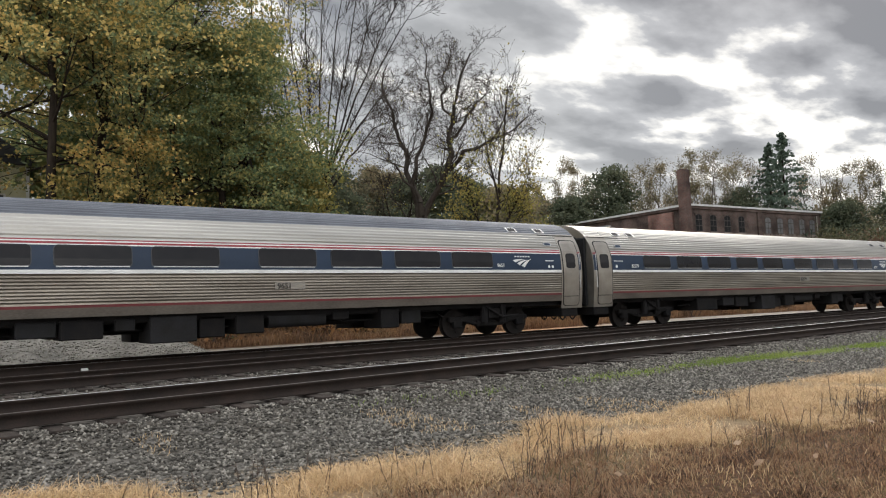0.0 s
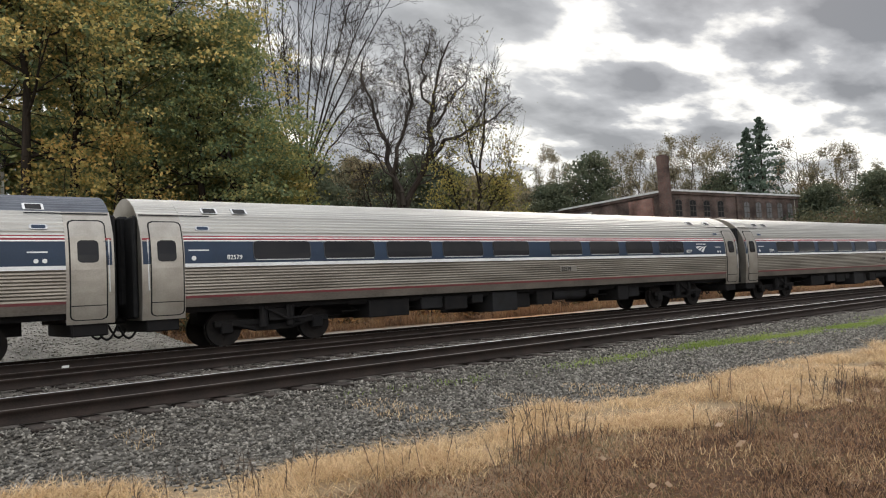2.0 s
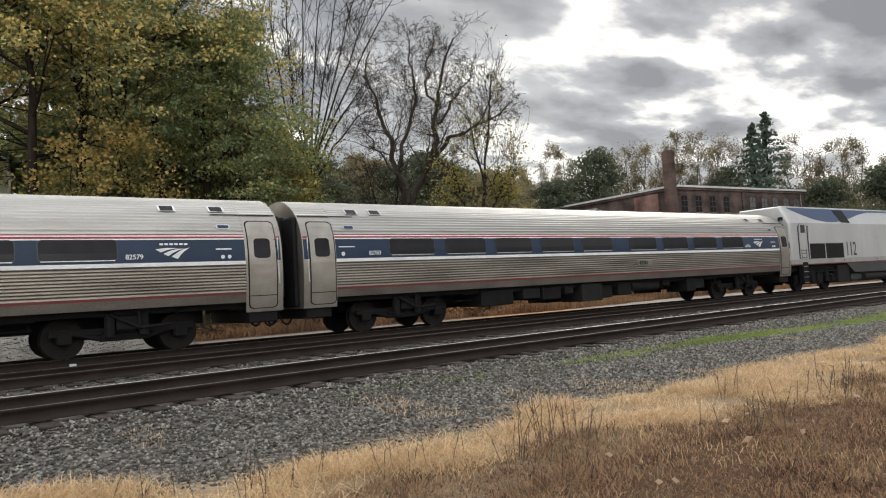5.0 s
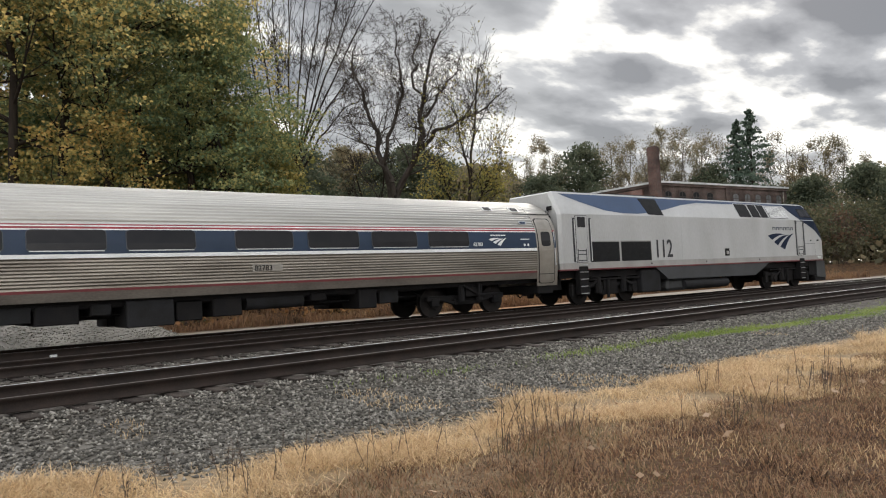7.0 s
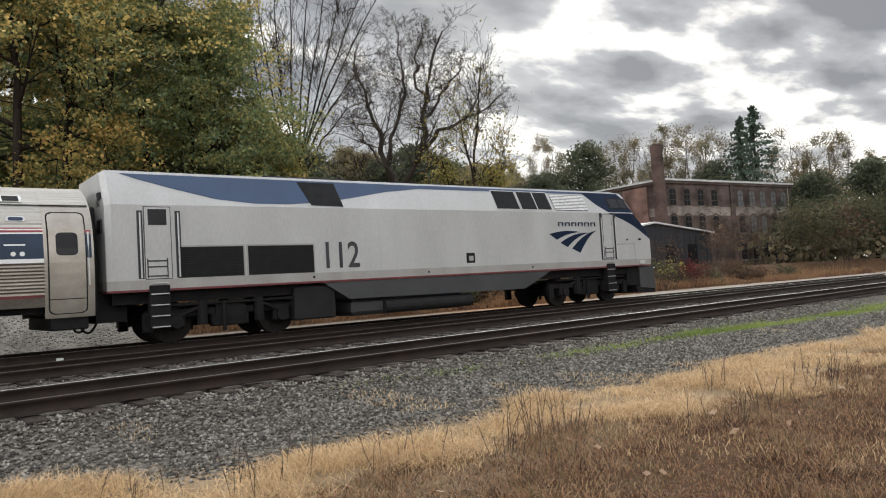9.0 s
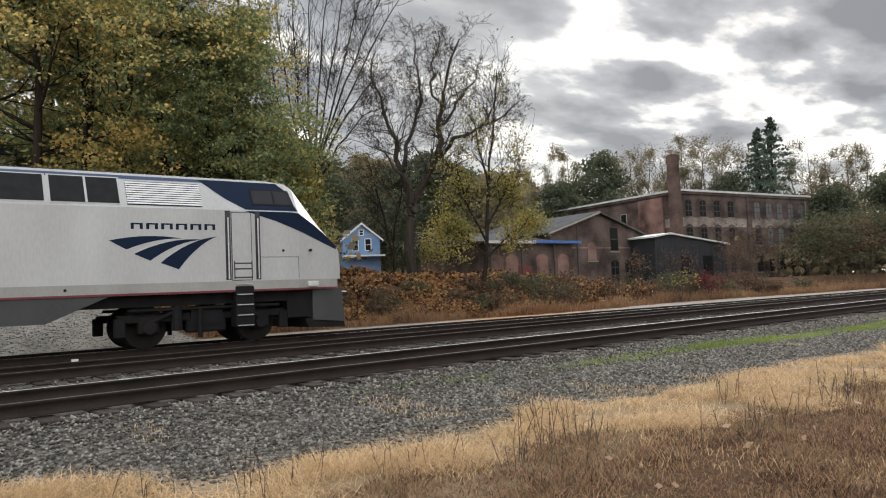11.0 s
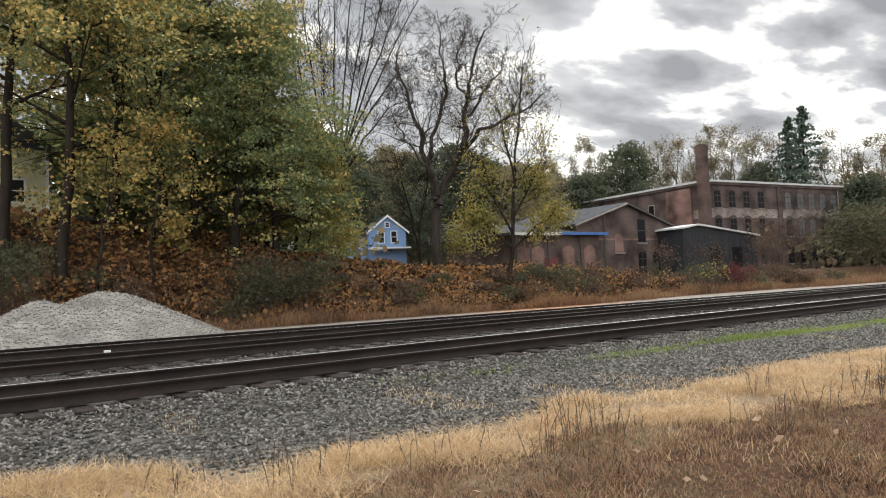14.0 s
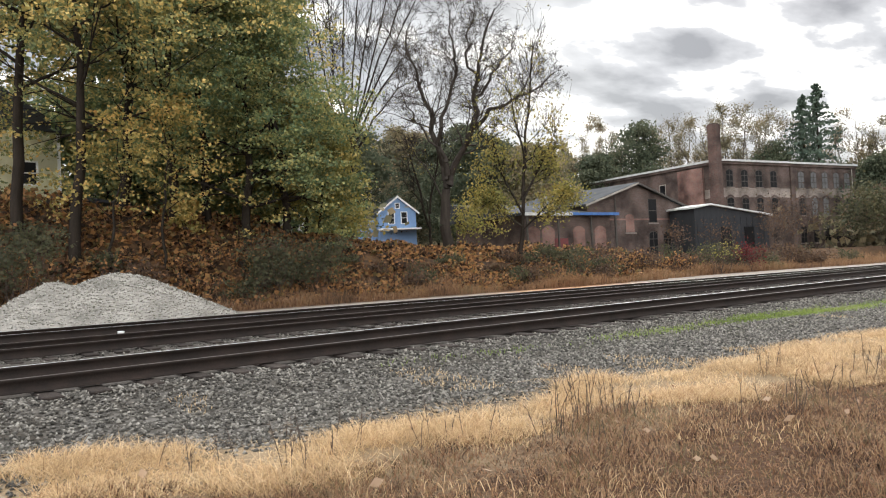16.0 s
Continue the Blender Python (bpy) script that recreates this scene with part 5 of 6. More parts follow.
def leafy_tree(seed, az, dist, tall, label, leaf, per_tip, size, spread=1.5, bark=BARK, first=0.22, limbs=16, reach=0.30, top=2, r0=0.26, lean=0.0, droop=0.06, crown_low=0.14):
    rng = np.random.default_rng(seed)
    x, y, z = place(az, dist)
    t = empty("tree", label, "tree", pose(x, y, z))
    segs, tips = [], []
    p = np.zeros(3)
    n = 12
    pts = [p]
    for k in range(n):
        q = p + np.array([rng.normal(0, 0.10) + lean, rng.normal(0, 0.10), tall / n])
        segs.append((*p, *q, r0 * (1 - 0.9 * k / n), r0 * (1 - 0.9 * (k + 1) / n)))
        p = q; pts.append(p)
    pts = np.array(pts)
    for i in range(limbs):
        f = crown_low + (0.97 - crown_low) * (i + rng.uniform(0, 0.8)) / limbs
        base = np.array([np.interp(f * n, np.arange(n + 1), pts[:, c]) for c in range(3)])
        a = i * 2.4 + rng.uniform(-0.4, 0.4)
        wide = reach * tall * (1.0 - 0.72 * max(0, f - 0.35) / 0.65) * rng.uniform(0.75, 1.15)
        d = np.array([math.cos(a), math.sin(a), 0.25 + 0.9 * f])
        grow(rng, base, d, wide, r0 * 0.42 * (1 - 0.7 * f), 1, segs, tips, top + 1, up=0.02, kids=(1, 2), ratio=(0.5, 0.75))
    v, f = tubes([q for q in segs if q[6] > 0.012], 4)
    part("trunk", mesh_np("trunk", v, f), bark, t)
    tips = np.array(tips)
    c = np.repeat(tips, per_tip, 0)
    off = rng.normal(0, 1, (len(c), 3)) * np.array([spread, spread, spread * 0.30]) * 0.5
    c = c + off; c[:, 2] -= droop * np.hypot(off[:, 0], off[:, 1]) * 4
    v, f = kites(rng, c, size, 0.25)
    part("crown", mesh_np("crown", v, f), leaf, t)
    return t


def bare_tree(seed, az, dist, limbs, label, bark=BARK, r0=0.35, leaf=None, per_tip=2, size=0.16, top=4, twig=0.42, up=0.10, kids=(2, 3), low_leaf=None, thin=0.45, least=0.012, clear=0.12, wob=0.22):
    """Main limbs as a few bends (sideways, height) across the line of sight, twigs grown on them."""
    rng = np.random.default_rng(seed)
    x, y, z = place(az, dist)
    a = radians(az)
    t = empty("tree", label, "tree", pose(x, y, z, 0, 0, -az))
    tips = []
    for li, (r, pts) in enumerate(limbs):
        segs = []
        depth = 0.0
        path = []
        for i, (u, h) in enumerate(pts):
            depth += rng.normal(0, 0.5) if i else 0
            path.append(np.array([u, depth * (li > 0), h]))
        fine = [path[0]]
        for p, q in zip(path, path[1:]):
            for k in range(1, 4):
                fine.append(p + (q - p) * k / 3 + rng.normal(0, 0.06 if wob < 0.4 else 0.13, 3))
        m = len(fine) - 1
        for k in range(m):
            ra, rb = r * (1 - 0.8 * k / m), r * (1 - 0.8 * (k + 1) / m)
            segs.append((*fine[k], *fine[k + 1], ra, rb))
            if li > 0 and k >= m * clear:
                for _ in range(rng.integers(kids[0], kids[1] + 1)):
                    d = fine[k + 1] - fine[k]; d /= np.linalg.norm(d)
                    ax = rng.normal(size=3); ax -= d * (ax @ d); ax /= np.linalg.norm(ax)
                    an = rng.uniform(0.4, 1.1)
                    L = twig * np.linalg.norm(path[-1] - path[0]) * rng.uniform(0.35, 1.0) * (1 - 0.5 * k / m)
                    grow(rng, fine[k] + (fine[k + 1] - fine[k]) * rng.uniform(0, 1), d * math.cos(an) + ax * math.sin(an), L, max(rb * thin, least * 1.6), 2, segs, tips, top, up=up, wob=wob, kids=(1, 3) if top < 5 else (1, 2), ratio=(0.4, 0.7), angle=(0.35, 0.85))
        segs = np.array(segs); segs[:, 6:] = np.maximum(segs[:, 6:], [least, least * 0.8])
        v, f = tubes(segs, 3)
        part("limb" if li else "trunk", mesh_np("limb", v, f), bark, t)
    if leaf is not None:
        tp = np.array(tips)
        if low_leaf is not None:
            keep = rng.uniform(size=len(tp)) < np.interp(tp[:, 2], low_leaf[0], low_leaf[1])
            tp = tp[keep]
        c = np.repeat(tp, per_tip, 0) + rng.normal(0, 0.35, (len(tp) * per_tip, 3))
        v, f = kites(rng, c, size)
        part("crown", mesh_np("crown", v, f), leaf, t)
    return t


def conifer(seed, az, dist, tall, label):
    rng = np.random.default_rng(seed)
    x, y, z = place(az, dist)
    t = empty("tree", label, "tree", pose(x, y, z))
    v, f = tubes([(0, 0, 0, 0, 0, tall, 0.35, 0.03)], 6)
    part("trunk", mesh_np("trunk", v, f), BARK, t)
    c = []
    for k in range(150):
        h = tall * (0.12 + 0.88 * k / 150)
        w = 0.33 * tall * (1 - (h / tall)) ** 0.8 * rng.uniform(0.6, 1.15) + 0.15
        a = rng.uniform(0, math.tau)
        s = np.linspace(0.1, 1, 22)[:, None]
        line = np.array([math.cos(a) * w, math.sin(a) * w, 0.10 * w]) * s + np.array([0, 0, h]) - np.array([0, 0, 0.16 * w]) * s ** 2
        c.append(line + rng.normal(0, 0.14, line.shape))
    c = np.concatenate(c)
    v, f = kites(rng, c, 0.5)
    part("crown", mesh_np("crown", v, f), LEAF_DARK, t)


MAPLE, GREEN = "tall maple with leaves turning from green to gold", "leafy green tree with yellowing tips"
leafy_tree(11, 4.2, 36.5, 19, MAPLE, LEAF_MAPLE, 56, 0.17, 0.75, lean=0.02, crown_low=0.32)
leafy_tree(12, 7.6, 35, 18, "maple with a leaning trunk and yellowing leaves", LEAF_MAPLE, 56, 0.17, 0.75, limbs=14, lean=0.06, crown_low=0.33)
leafy_tree(22, 10.2, 35.0, 6.0, "young maple with golden orange branches", LEAF_GOLD, 7, 0.165, 0.6, limbs=8, r0=0.08, reach=0.42, crown_low=0.3)
leafy_tree(24, 13.4, 35.6, 7.6, "young maple with golden orange branches", LEAF_GOLD, 6, 0.165, 0.6, limbs=9, r0=0.08, reach=0.36, crown_low=0.3)
leafy_tree(13, 10.8, 41, 23, MAPLE, LEAF_MAPLE, 56, 0.18, 0.75, crown_low=0.12)
leafy_tree(14, 14.2, 39, 22, MAPLE, LEAF_MAPLE, 54, 0.17, 0.75, crown_low=0.10)
leafy_tree(15, 16.6, 41, 19, GREEN, LEAF_GREEN, 50, 0.17, 0.75, crown_low=0.10, reach=0.19)
leafy_tree(16, 19.4, 39, 12.5, GREEN, LEAF_GREEN, 56, 0.165, 0.75, crown_low=0.12, reach=0.30)
leafy_tree(17, 22.2, 40.5, 13.0, GREEN, LEAF_GREEN, 48, 0.165, 0.75, reach=0.24, crown_low=0.14)
leafy_tree(18, 21.6, 47, 21, "tall thinning tree with sparse yellow leaves", LEAF_YELLOW, 13, 0.17, 0.9, r0=0.2, reach=0.20)
leafy_tree(23, 24.6, 42, 7.5, "young tree with brown and gold leaves at the wood's edge", LEAF_YELLOW, 16, 0.15, 0.8, r0=0.09, reach=0.26)
leafy_tree(19, 0.0, 39, 20, MAPLE, LEAF_MAPLE, 40, 0.2, 0.9, crown_low=0.3)
leafy_tree(20, 23.8, 44, 8.0, "small yellowing tree at the edge of the wood", LEAF_YELLOW, 15, 0.28, 1.2, r0=0.12, reach=0.28)
leafy_tree(21, 15.2, 38, 2.5, "small golden sapling on the bank", LEAF_GOLD, 4, 0.2, 0.35, r0=0.04, limbs=7, reach=0.2)
# behind the edge of the wood
for k, (a, dd, h) in enumerate(((9.5, 60, 20), (14.5, 58, 19), (18.6, 60, 12), (22.5, 62, 9))):
    leafy_tree(40 + k, a, dd, h, "dark woodland tree behind the maples", LEAF_GREEN, 18, 0.5, 2.0, limbs=14, crown_low=0.05)
for k, (a, dd, h) in enumerate(((29.2, 122, 19), (31.5, 120, 20), (33.9, 116, 18), (36.5, 100, 17), (38.8, 95, 14), (41, 92, 13), (27.3, 105, 17))):
    leafy_tree(50 + k, a, dd, h, "dark woodland tree with dull thinning leaves", LEAF_FAR if k in (1, 5) else LEAF_DULL, 40, 0.4, 1.9, limbs=15, crown_low=0.05)
for k, a in enumerate((9.8, 11.6, 13.6, 15.6, 17.6, 19.6, 21.4)):
    leafy_tree(120 + k, a, 47 + (k * 37 % 6), 6.5 + (k * 13 % 3), "dark understorey tree beneath the maples", LEAF_GREEN, 14, 0.36, 1.5, limbs=11, reach=0.42, r0=0.12, crown_low=0.04)

# the tall bare tree that fans out, and the forked one before the mill
bare_tree(61, 27.0, 58, [(0.3, [(0, 0), (0.2, 6), (0.5, 9)])] + [(0.10, [(0.4, 7 + 0.4 * k), (0.8 + 0.7 * k, 14 + 0.3 * k), (1.6 + 1.25 * k, 21), (2.4 + 1.55 * k, 27 - 0.9 * k)]) for k in range(-4, 5)] +
          [(0.12, [(0.6, 8), (2.5, 12), (4.6, 15), (6.4, 17)]), (0.11, [(0.5, 7), (2.2, 10), (4.2, 12.5), (5.8, 13.4)]), (0.12, [(0.4, 8), (-2.2, 13), (-3.6, 18), (-4.4, 23)])],
          "tall bare tree with fine ascending branches", BARK, top=4, twig=0.32, up=0.10, thin=0.3, kids=(1, 2), least=0.015)
bare_tree(62, 34.7, 50, [(0.46, [(0, 0), (0.0, 3.0), (0.0, 5.0), (-0.1, 6.6), (-0.5, 7.8)]),
                         (0.24, [(-0.1, 5.0), (-0.65, 8.5), (-1.1, 10.4), (-1.55, 12.2), (-2.3, 14.4), (-2.1, 16.4)]),
                         (0.17, [(-0.5, 7.6), (0.2, 10.0), (0.9, 12.0), (0.95, 13.4), (0.5, 15.2), (0.8, 16.8)]),
                         (0.30, [(0.15, 4.6), (0.9, 6.5), (2.0, 8.6), (2.2, 11.2), (2.7, 13.4), (3.6, 16.4)]),
                         (0.18, [(2.05, 8.4), (3.2, 9.3), (4.9, 10.0), (6.4, 10.9), (7.6, 11.9)]),
                         (0.13, [(2.2, 10.5), (3.4, 12.3), (4.6, 13.6), (5.4, 15.0)]),
                         (0.12, [(2.4, 11.6), (1.7, 13.4), (2.0, 15.0), (2.4, 16.8)]),
                         (0.10, [(4.9, 10.0), (5.8, 11.8), (6.3, 13.6)]),
                         (0.10, [(-0.3, 6.6), (-1.4, 8.4), (-2.2, 9.6), (-3.0, 11.8)]),
                         (0.08, [(-0.15, 3.4), (-1.4, 6.0), (-2.2, 7.6)])],
          "big bare forked tree before the mill", material("weathered_twig_bark", (0.075, 0.062, 0.052), (0.04, 0.033, 0.028), 0.95, 0, 2, 18, 0.5, streak=(3, 3, 0.6), spec=0.1), top=5, twig=0.36, kids=(3, 4), up=0.012, thin=0.32, least=0.0095, clear=0.2, leaf=LEAF_YELLOW, per_tip=1, size=0.11, low_leaf=([5, 8, 18], [0.30, 0.06, 0.02]), wob=0.5)
bare_tree(63, 40.2, 44, [(0.2, [(0, 0), (0.1, 3), (0.3, 5)]), (0.13, [(0.2, 3), (0.5, 7), (1.0, 11), (1.3, 14)]), (0.10, [(0.2, 3.4), (-0.9, 6), (-1.5, 8.5)]),
                         (0.10, [(0.3, 4.2), (1.6, 6.5), (2.6, 8.8)]), (0.09, [(0.5, 6), (0.0, 9), (-0.4, 11.5)]), (0.07, [(0.1, 2.6), (-1.2, 3.8), (-2.0, 4.2)]), (0.08, [(0.2, 2.4), (1.7, 3.8), (2.8, 4.2)])],
          "slender tree with the last yellow-green leaves", BARK, top=4, twig=0.42, leaf=LEAF_YELLOW, per_tip=6, size=0.15, low_leaf=([2, 6, 8.5, 14], [1, 0.9, 0.25, 0.05]), least=0.009)
bare_tree(64, 33.3, 55, [(0.15, [(0, 0), (-0.2, 4)]), (0.11, [(-0.1, 2), (-1, 6), (-1.6, 9)]), (0.10, [(0, 3), (0.6, 6.5), (0.9, 9)])], "thin bare tree in the undergrowth", BARK, top=4, twig=0.4)

# the far row behind the mill
FAR = "far hardwood with pale autumn twigs"
def far_bare(seed, az, dist, tall, leafed):
    bare_tree(seed, az, dist, [(0.4, [(0, 0), (0.1, tall * 0.3)])] + [(0.2, [(0, tall * 0.25), (u * tall * 0.14, tall * 0.55), (u * tall * 0.22, tall * (0.98 - 0.12 * abs(u)))]) for u in (-1.5, -0.8, -0.1, 0.6, 1.4)],
              FAR, BARK_GREY, top=4, twig=0.36, kids=(1, 2), leaf=LEAF_FAR if leafed else None, per_tip=(leafed or 1) * 3, size=0.2, least=0.024, thin=0.35)
for k, (a, dd, h, lf) in enumerate(((43.0, 120, 18, 6), (45.2, 118, 17.5, 5), (47.2, 120, 21, 7), (51.8, 125, 22.5, 3), (55.6, 122, 22, 4), (57.0, 126, 22, 3), (64.0, 130, 20, 3), (66.3, 130, 19, 4), (41.2, 105, 15, 6))):
    far_bare(80 + k, a, dd, h, lf)
for k, (a, dd, h) in enumerate(((49.2, 116, 20), (58.8, 120, 15), (46.1, 112, 15), (68.5, 115, 13), (65.2, 118, 12), (71, 110, 13), (62.5, 124, 12))):
    leafy_tree(95 + k, a, dd, h, "far dark green tree behind the mill", LEAF_DULL, 30, 0.36, 1.7, limbs=14, r0=0.3, reach=0.24)
conifer(110, 60.6, 121, 22.5, "tall dark pine behind the mill")
conifer(111, 61.5, 118, 23.5, "tall dark pine behind the mill")


def woods():
    """Far woodland belt that closes the distance all round."""
    rng = np.random.default_rng(5)
    cs, sg = [], []
    for k in range(340):
        a = rng.uniform(-180, 180) if k > 260 else rng.uniform(20, 85)
        d = rng.uniform(150, 210) if abs(a - 52) < 33 else rng.uniform(120, 200)
        if abs(a) > 85:
            d = rng.uniform(60, 120)
        x, y, z = place(a, d)
        h = rng.uniform(11, 17)
        sg.append((x, y, z, x, y, z + h * 0.8, 0.25, 0.06))
        n = 150
        u = rng.normal(0, 1, (n, 3)) * [2.4, 2.4, h * 0.2]
        cs.append(u + [x, y, z + h * 0.58])
    for k in range(150):       # scrub under the wood's edge
        a = rng.uniform(54, 88) if k < 70 else rng.uniform(-10, 27.5)
        x, y, z = place(a, rng.uniform(105, 135) if k < 70 else rng.uniform(72, 95))
        cs.append(rng.normal(0, 1, (90, 3)) * [2.6, 2.6, 1.5] + [x, y, z + 2.2])
    v, f = kites(rng, np.concatenate(cs), 1.0)
    tagged(part("far_woods", mesh_np("far_woods", v, f), LEAF_FAR), "distant brown and green autumn woodland", "woods", kind="stuff")
    v, f = tubes(sg, 4)
    tagged(part("far_trunks", mesh_np("far_trunks", v, f), BARK_GREY), "distant grey tree trunks in the woodland", "woods", kind="stuff")


woods()


# ---- undergrowth ----
def shrub(seed, x, y, w, h, leaf, n, size, label):
    rng = np.random.default_rng(seed)
    z = float(height(x, y))
    t = empty("shrub", label, "shrub", pose(x, y, z - 0.05))
    segs = []
    tips = []
    for k in range(7):
        a = rng.uniform(0, math.tau)
        grow(rng, (rng.normal(0, w * 0.12), rng.normal(0, w * 0.12), 0), (math.cos(a) * 0.5 * w / h, math.sin(a) * 0.5 * w / h, 1), h * rng.uniform(0.7, 1.05), 0.025, 2, segs, tips, 4, kids=(1, 2))
    v, f = tubes(segs, 3)
    tagged(part("stem", mesh_np("stem", v, f), STALK, t), kind="stuff")
    tips = np.array(tips)
    c = tips[rng.integers(0, len(tips), n)] + rng.normal(0, 1, (n, 3)) * [w * 0.13, w * 0.13, h * 0.09]
    c[:, 2] = np.maximum(c[:, 2], 0.05)
    v, f = kites(rng, c, size)
    part("foliage", mesh_np("foliage", v, f), leaf, t)


def patchy(x, y, s, seed):
    r = np.random.default_rng(seed)
    o = np.zeros_like(x)
    for k in range(5):
        a, b, c = r.uniform(0, 6.28, 3)
        o += np.sin((x * math.cos(a) + y * math.sin(a)) * s * (1 + 0.45 * k) + b) / (1 + 0.4 * k)
    return o / 2.2


def undergrowth():
    rng = np.random.default_rng(9)
    # leaf litter and vines over the bank
    n = 66000
    x = rng.uniform(-6, 43, n)
    y = np.interp(x, [-40, 12, 20, 28, 45], [31, 30.5, 30.5, 29, 32.5]) + rng.uniform(0.0, 1, n) ** 0.8 * 11 - 0.2
    lump = 0.55 + 0.45 * np.sin(x * 1.3 + 2 * np.sin(y * 0.9)) * np.sin(y * 1.1 + np.sin(x * 0.7))
    z = height(x, y) + rng.uniform(0, 1, n) ** 1.5 * lump * np.interp(x, [14, 17, 26, 30], [1.0, 0.5, 0.5, 1.0])
    keep = rng.uniform(size=n) < 0.62 + 0.75 * patchy(x, y, 1.7, 51)
    v, f = kites(rng, np.stack([x, y, z], -1)[keep], 0.25, 0.3)
    tagged(part("leaf_litter", mesh_np("leaf_litter", v, f), LEAF_LITTER), "orange and brown dying leaves covering the bank", "leaves", kind="stuff")
    # tall rusty weeds along the foot of the bank
    n = 26000
    x = rng.uniform(-4, 75, n)
    foot = np.interp(x, [-40, 12, 20, 28, 45, 60, 120], [31, 30.5, 30.5, 29, 32.5, 31, 30.5])
    y = foot - 0.8 + np.abs(rng.normal(0, 1.6, n)) + 0.5 * patchy(x, x, 1.2, 31)
    v, f = blades(rng, x, y, height(x, y), rng.uniform(0.3, 0.95, n) * (0.75 + 0.4 * patchy(x, y, 0.9, 33)), 0.035, 0.6)
    tagged(part("dry_weeds", mesh_np("dry_weeds", v, f), WEED_RUST), "tall rusty dry weeds along the track", "weeds", kind="stuff")
    k = 0
    kinds = [(SHRUB, "tangled brown leafless shrub on the bank"), (SHRUB_GREEN, "dull green shrub on the bank"), (LEAF_LITTER, "shrub with orange and russet leaves")]
    for x in np.arange(-3, 62, 1.7):
        foot = float(np.interp(x, [-40, 12, 20, 28, 45, 60, 120], [31, 30.5, 30.5, 29, 32.5, 31, 30.5]))
        for dy, hh in ((1.4, 1.0), (4.2, 0.8)):
            leaf, words = kinds[rng.integers(0, 3 if x < 42 else 2)]
            hh = hh * (0.6 if 15.5 < x < 27 else 1)
            shrub(200 + k, x + rng.uniform(-0.6, 0.6), foot + dy + rng.uniform(-0.8, 0.8), rng.uniform(1.3, 2.2), hh * rng.uniform(0.75, 1.4), leaf, 380, 0.15, words)
            k += 1
    shrub(400, 12.4, 31.6, 2.4, 2.0, SHRUB_GREEN, 1300, 0.14, "pale green willow shrub on the bank")
    shrub(401, 14.6, 32.2, 2.4, 1.9, SHRUB_GREEN, 1500, 0.14, "pale green willow shrub on the bank")
    shrub(402, 31.5, 41.5, 3.0, 2.6, LEAF_YELLOW, 1200, 0.18, "yellow-green bush beside the bare tree")
    shrub(404, 48.4, 31.9, 1.7, 1.5, LEAF_RED, 500, 0.14, "small shrub with dark red leaves")
    shrub(405, 45.0, 31.9, 1.8, 1.5, LEAF_YELLOW, 170, 0.13, "small yellow-green bush on the bank")
    shrub(403, 1.9, 31.6, 2.2, 2.2, SHRUB_GREEN, 1500, 0.14, "pale green willow shrub on the bank")
    for j, (x, y, w, h, leaf) in enumerate(((78.5, 36.0, 6, 4.6, SHRUB_GREEN), (84, 37, 7, 4.8, SHRUB), (91, 38.5, 7, 5.2, SHRUB_GREEN), (97, 42, 7, 5.0, LEAF_DULL), (104, 45, 8, 6, LEAF_DULL))):
        shrub(410 + j, x, y, w, h, leaf, 3200, 0.28, "large dark thicket bush before the mill")
    for j, (x, y, w, h) in enumerate(((63, 38, 3, 2.6), (66, 40, 3, 3.4), (69.5, 42, 3, 3.6), (74, 46, 3.5, 4.0), (80, 47, 4, 4.8), (86, 47, 4, 4.4), (92, 47, 4, 4.6), (58.5, 40.5, 2.5, 2.2), (52, 41, 2.2, 1.8))):
        shrub(430 + j, x, y, w, h, SHRUB, 260, 0.18, "bare twiggy brown thicket before the mill")


def blades(rng, x, y, z, tall, width, lean):
    """Tapered grass blades, bent at half height: two quads each."""
    n = len(x)
    a, b = rng.uniform(0, math.tau, n), rng.uniform(0, math.tau, n)
    p = np.stack([x, y, z], -1)
    side = np.stack([np.cos(a), np.sin(a), np.zeros(n)], -1) * width * 0.5
    out = np.stack([np.cos(b), np.sin(b), np.zeros(n)], -1) * (tall * lean * rng.uniform(0.2, 1.4, n))[:, None]
    up = np.array([0, 0, 1.0])
    m = p + out * 0.35 + up * (tall * 0.55)[:, None]
    t = p + out + up * (tall * np.clip(1.05 - 0.35 * np.hypot(out[:, 0], out[:, 1]) / tall, 0.4, 1))[:, None]
    v = np.stack([p - side, p + side, m + side * 0.75, m - side * 0.75, t + side * 0.15, t - side * 0.15], 1).reshape(-1, 3)
    i = np.arange(n)[:, None] * 6
    f = np.concatenate([i + [0, 1, 2, 3], i + [3, 2, 4, 5]], 0)
    return v, f


undergrowth()


# ---- foreground: ballast stones, grass, weeds ----
def stones(rng, x, y, z, size):
    n = len(x)
    base = np.array([(1, 0, 0), (-1, 0, 0), (0, 1, 0), (0, -1, 0), (0, 0, 1), (0, 0, -1)], float)
    v = base[None] * rng.uniform(0.45, 1.0, (n, 6, 1)) + rng.normal(0, 0.18, (n, 6, 3))
    a = rng.uniform(0, math.tau, n)
    c, s = np.cos(a)[:, None], np.sin(a)[:, None]
    vx, vy = v[..., 0] * c - v[..., 1] * s, v[..., 0] * s + v[..., 1] * c
    v = np.stack([vx, vy, v[..., 2] * 0.75], -1) * (size * 0.5)[:, None, None] + np.stack([x, y, z], -1)[:, None]
    t = np.array([(0, 2, 4), (2, 1, 4), (1, 3, 4), (3, 0, 4), (2, 0, 5), (1, 2, 5), (3, 1, 5), (0, 3, 5)])
    return v.reshape(-1, 3), (np.arange(n)[:, None, None] * 6 + t[None]).reshape(-1, 3)


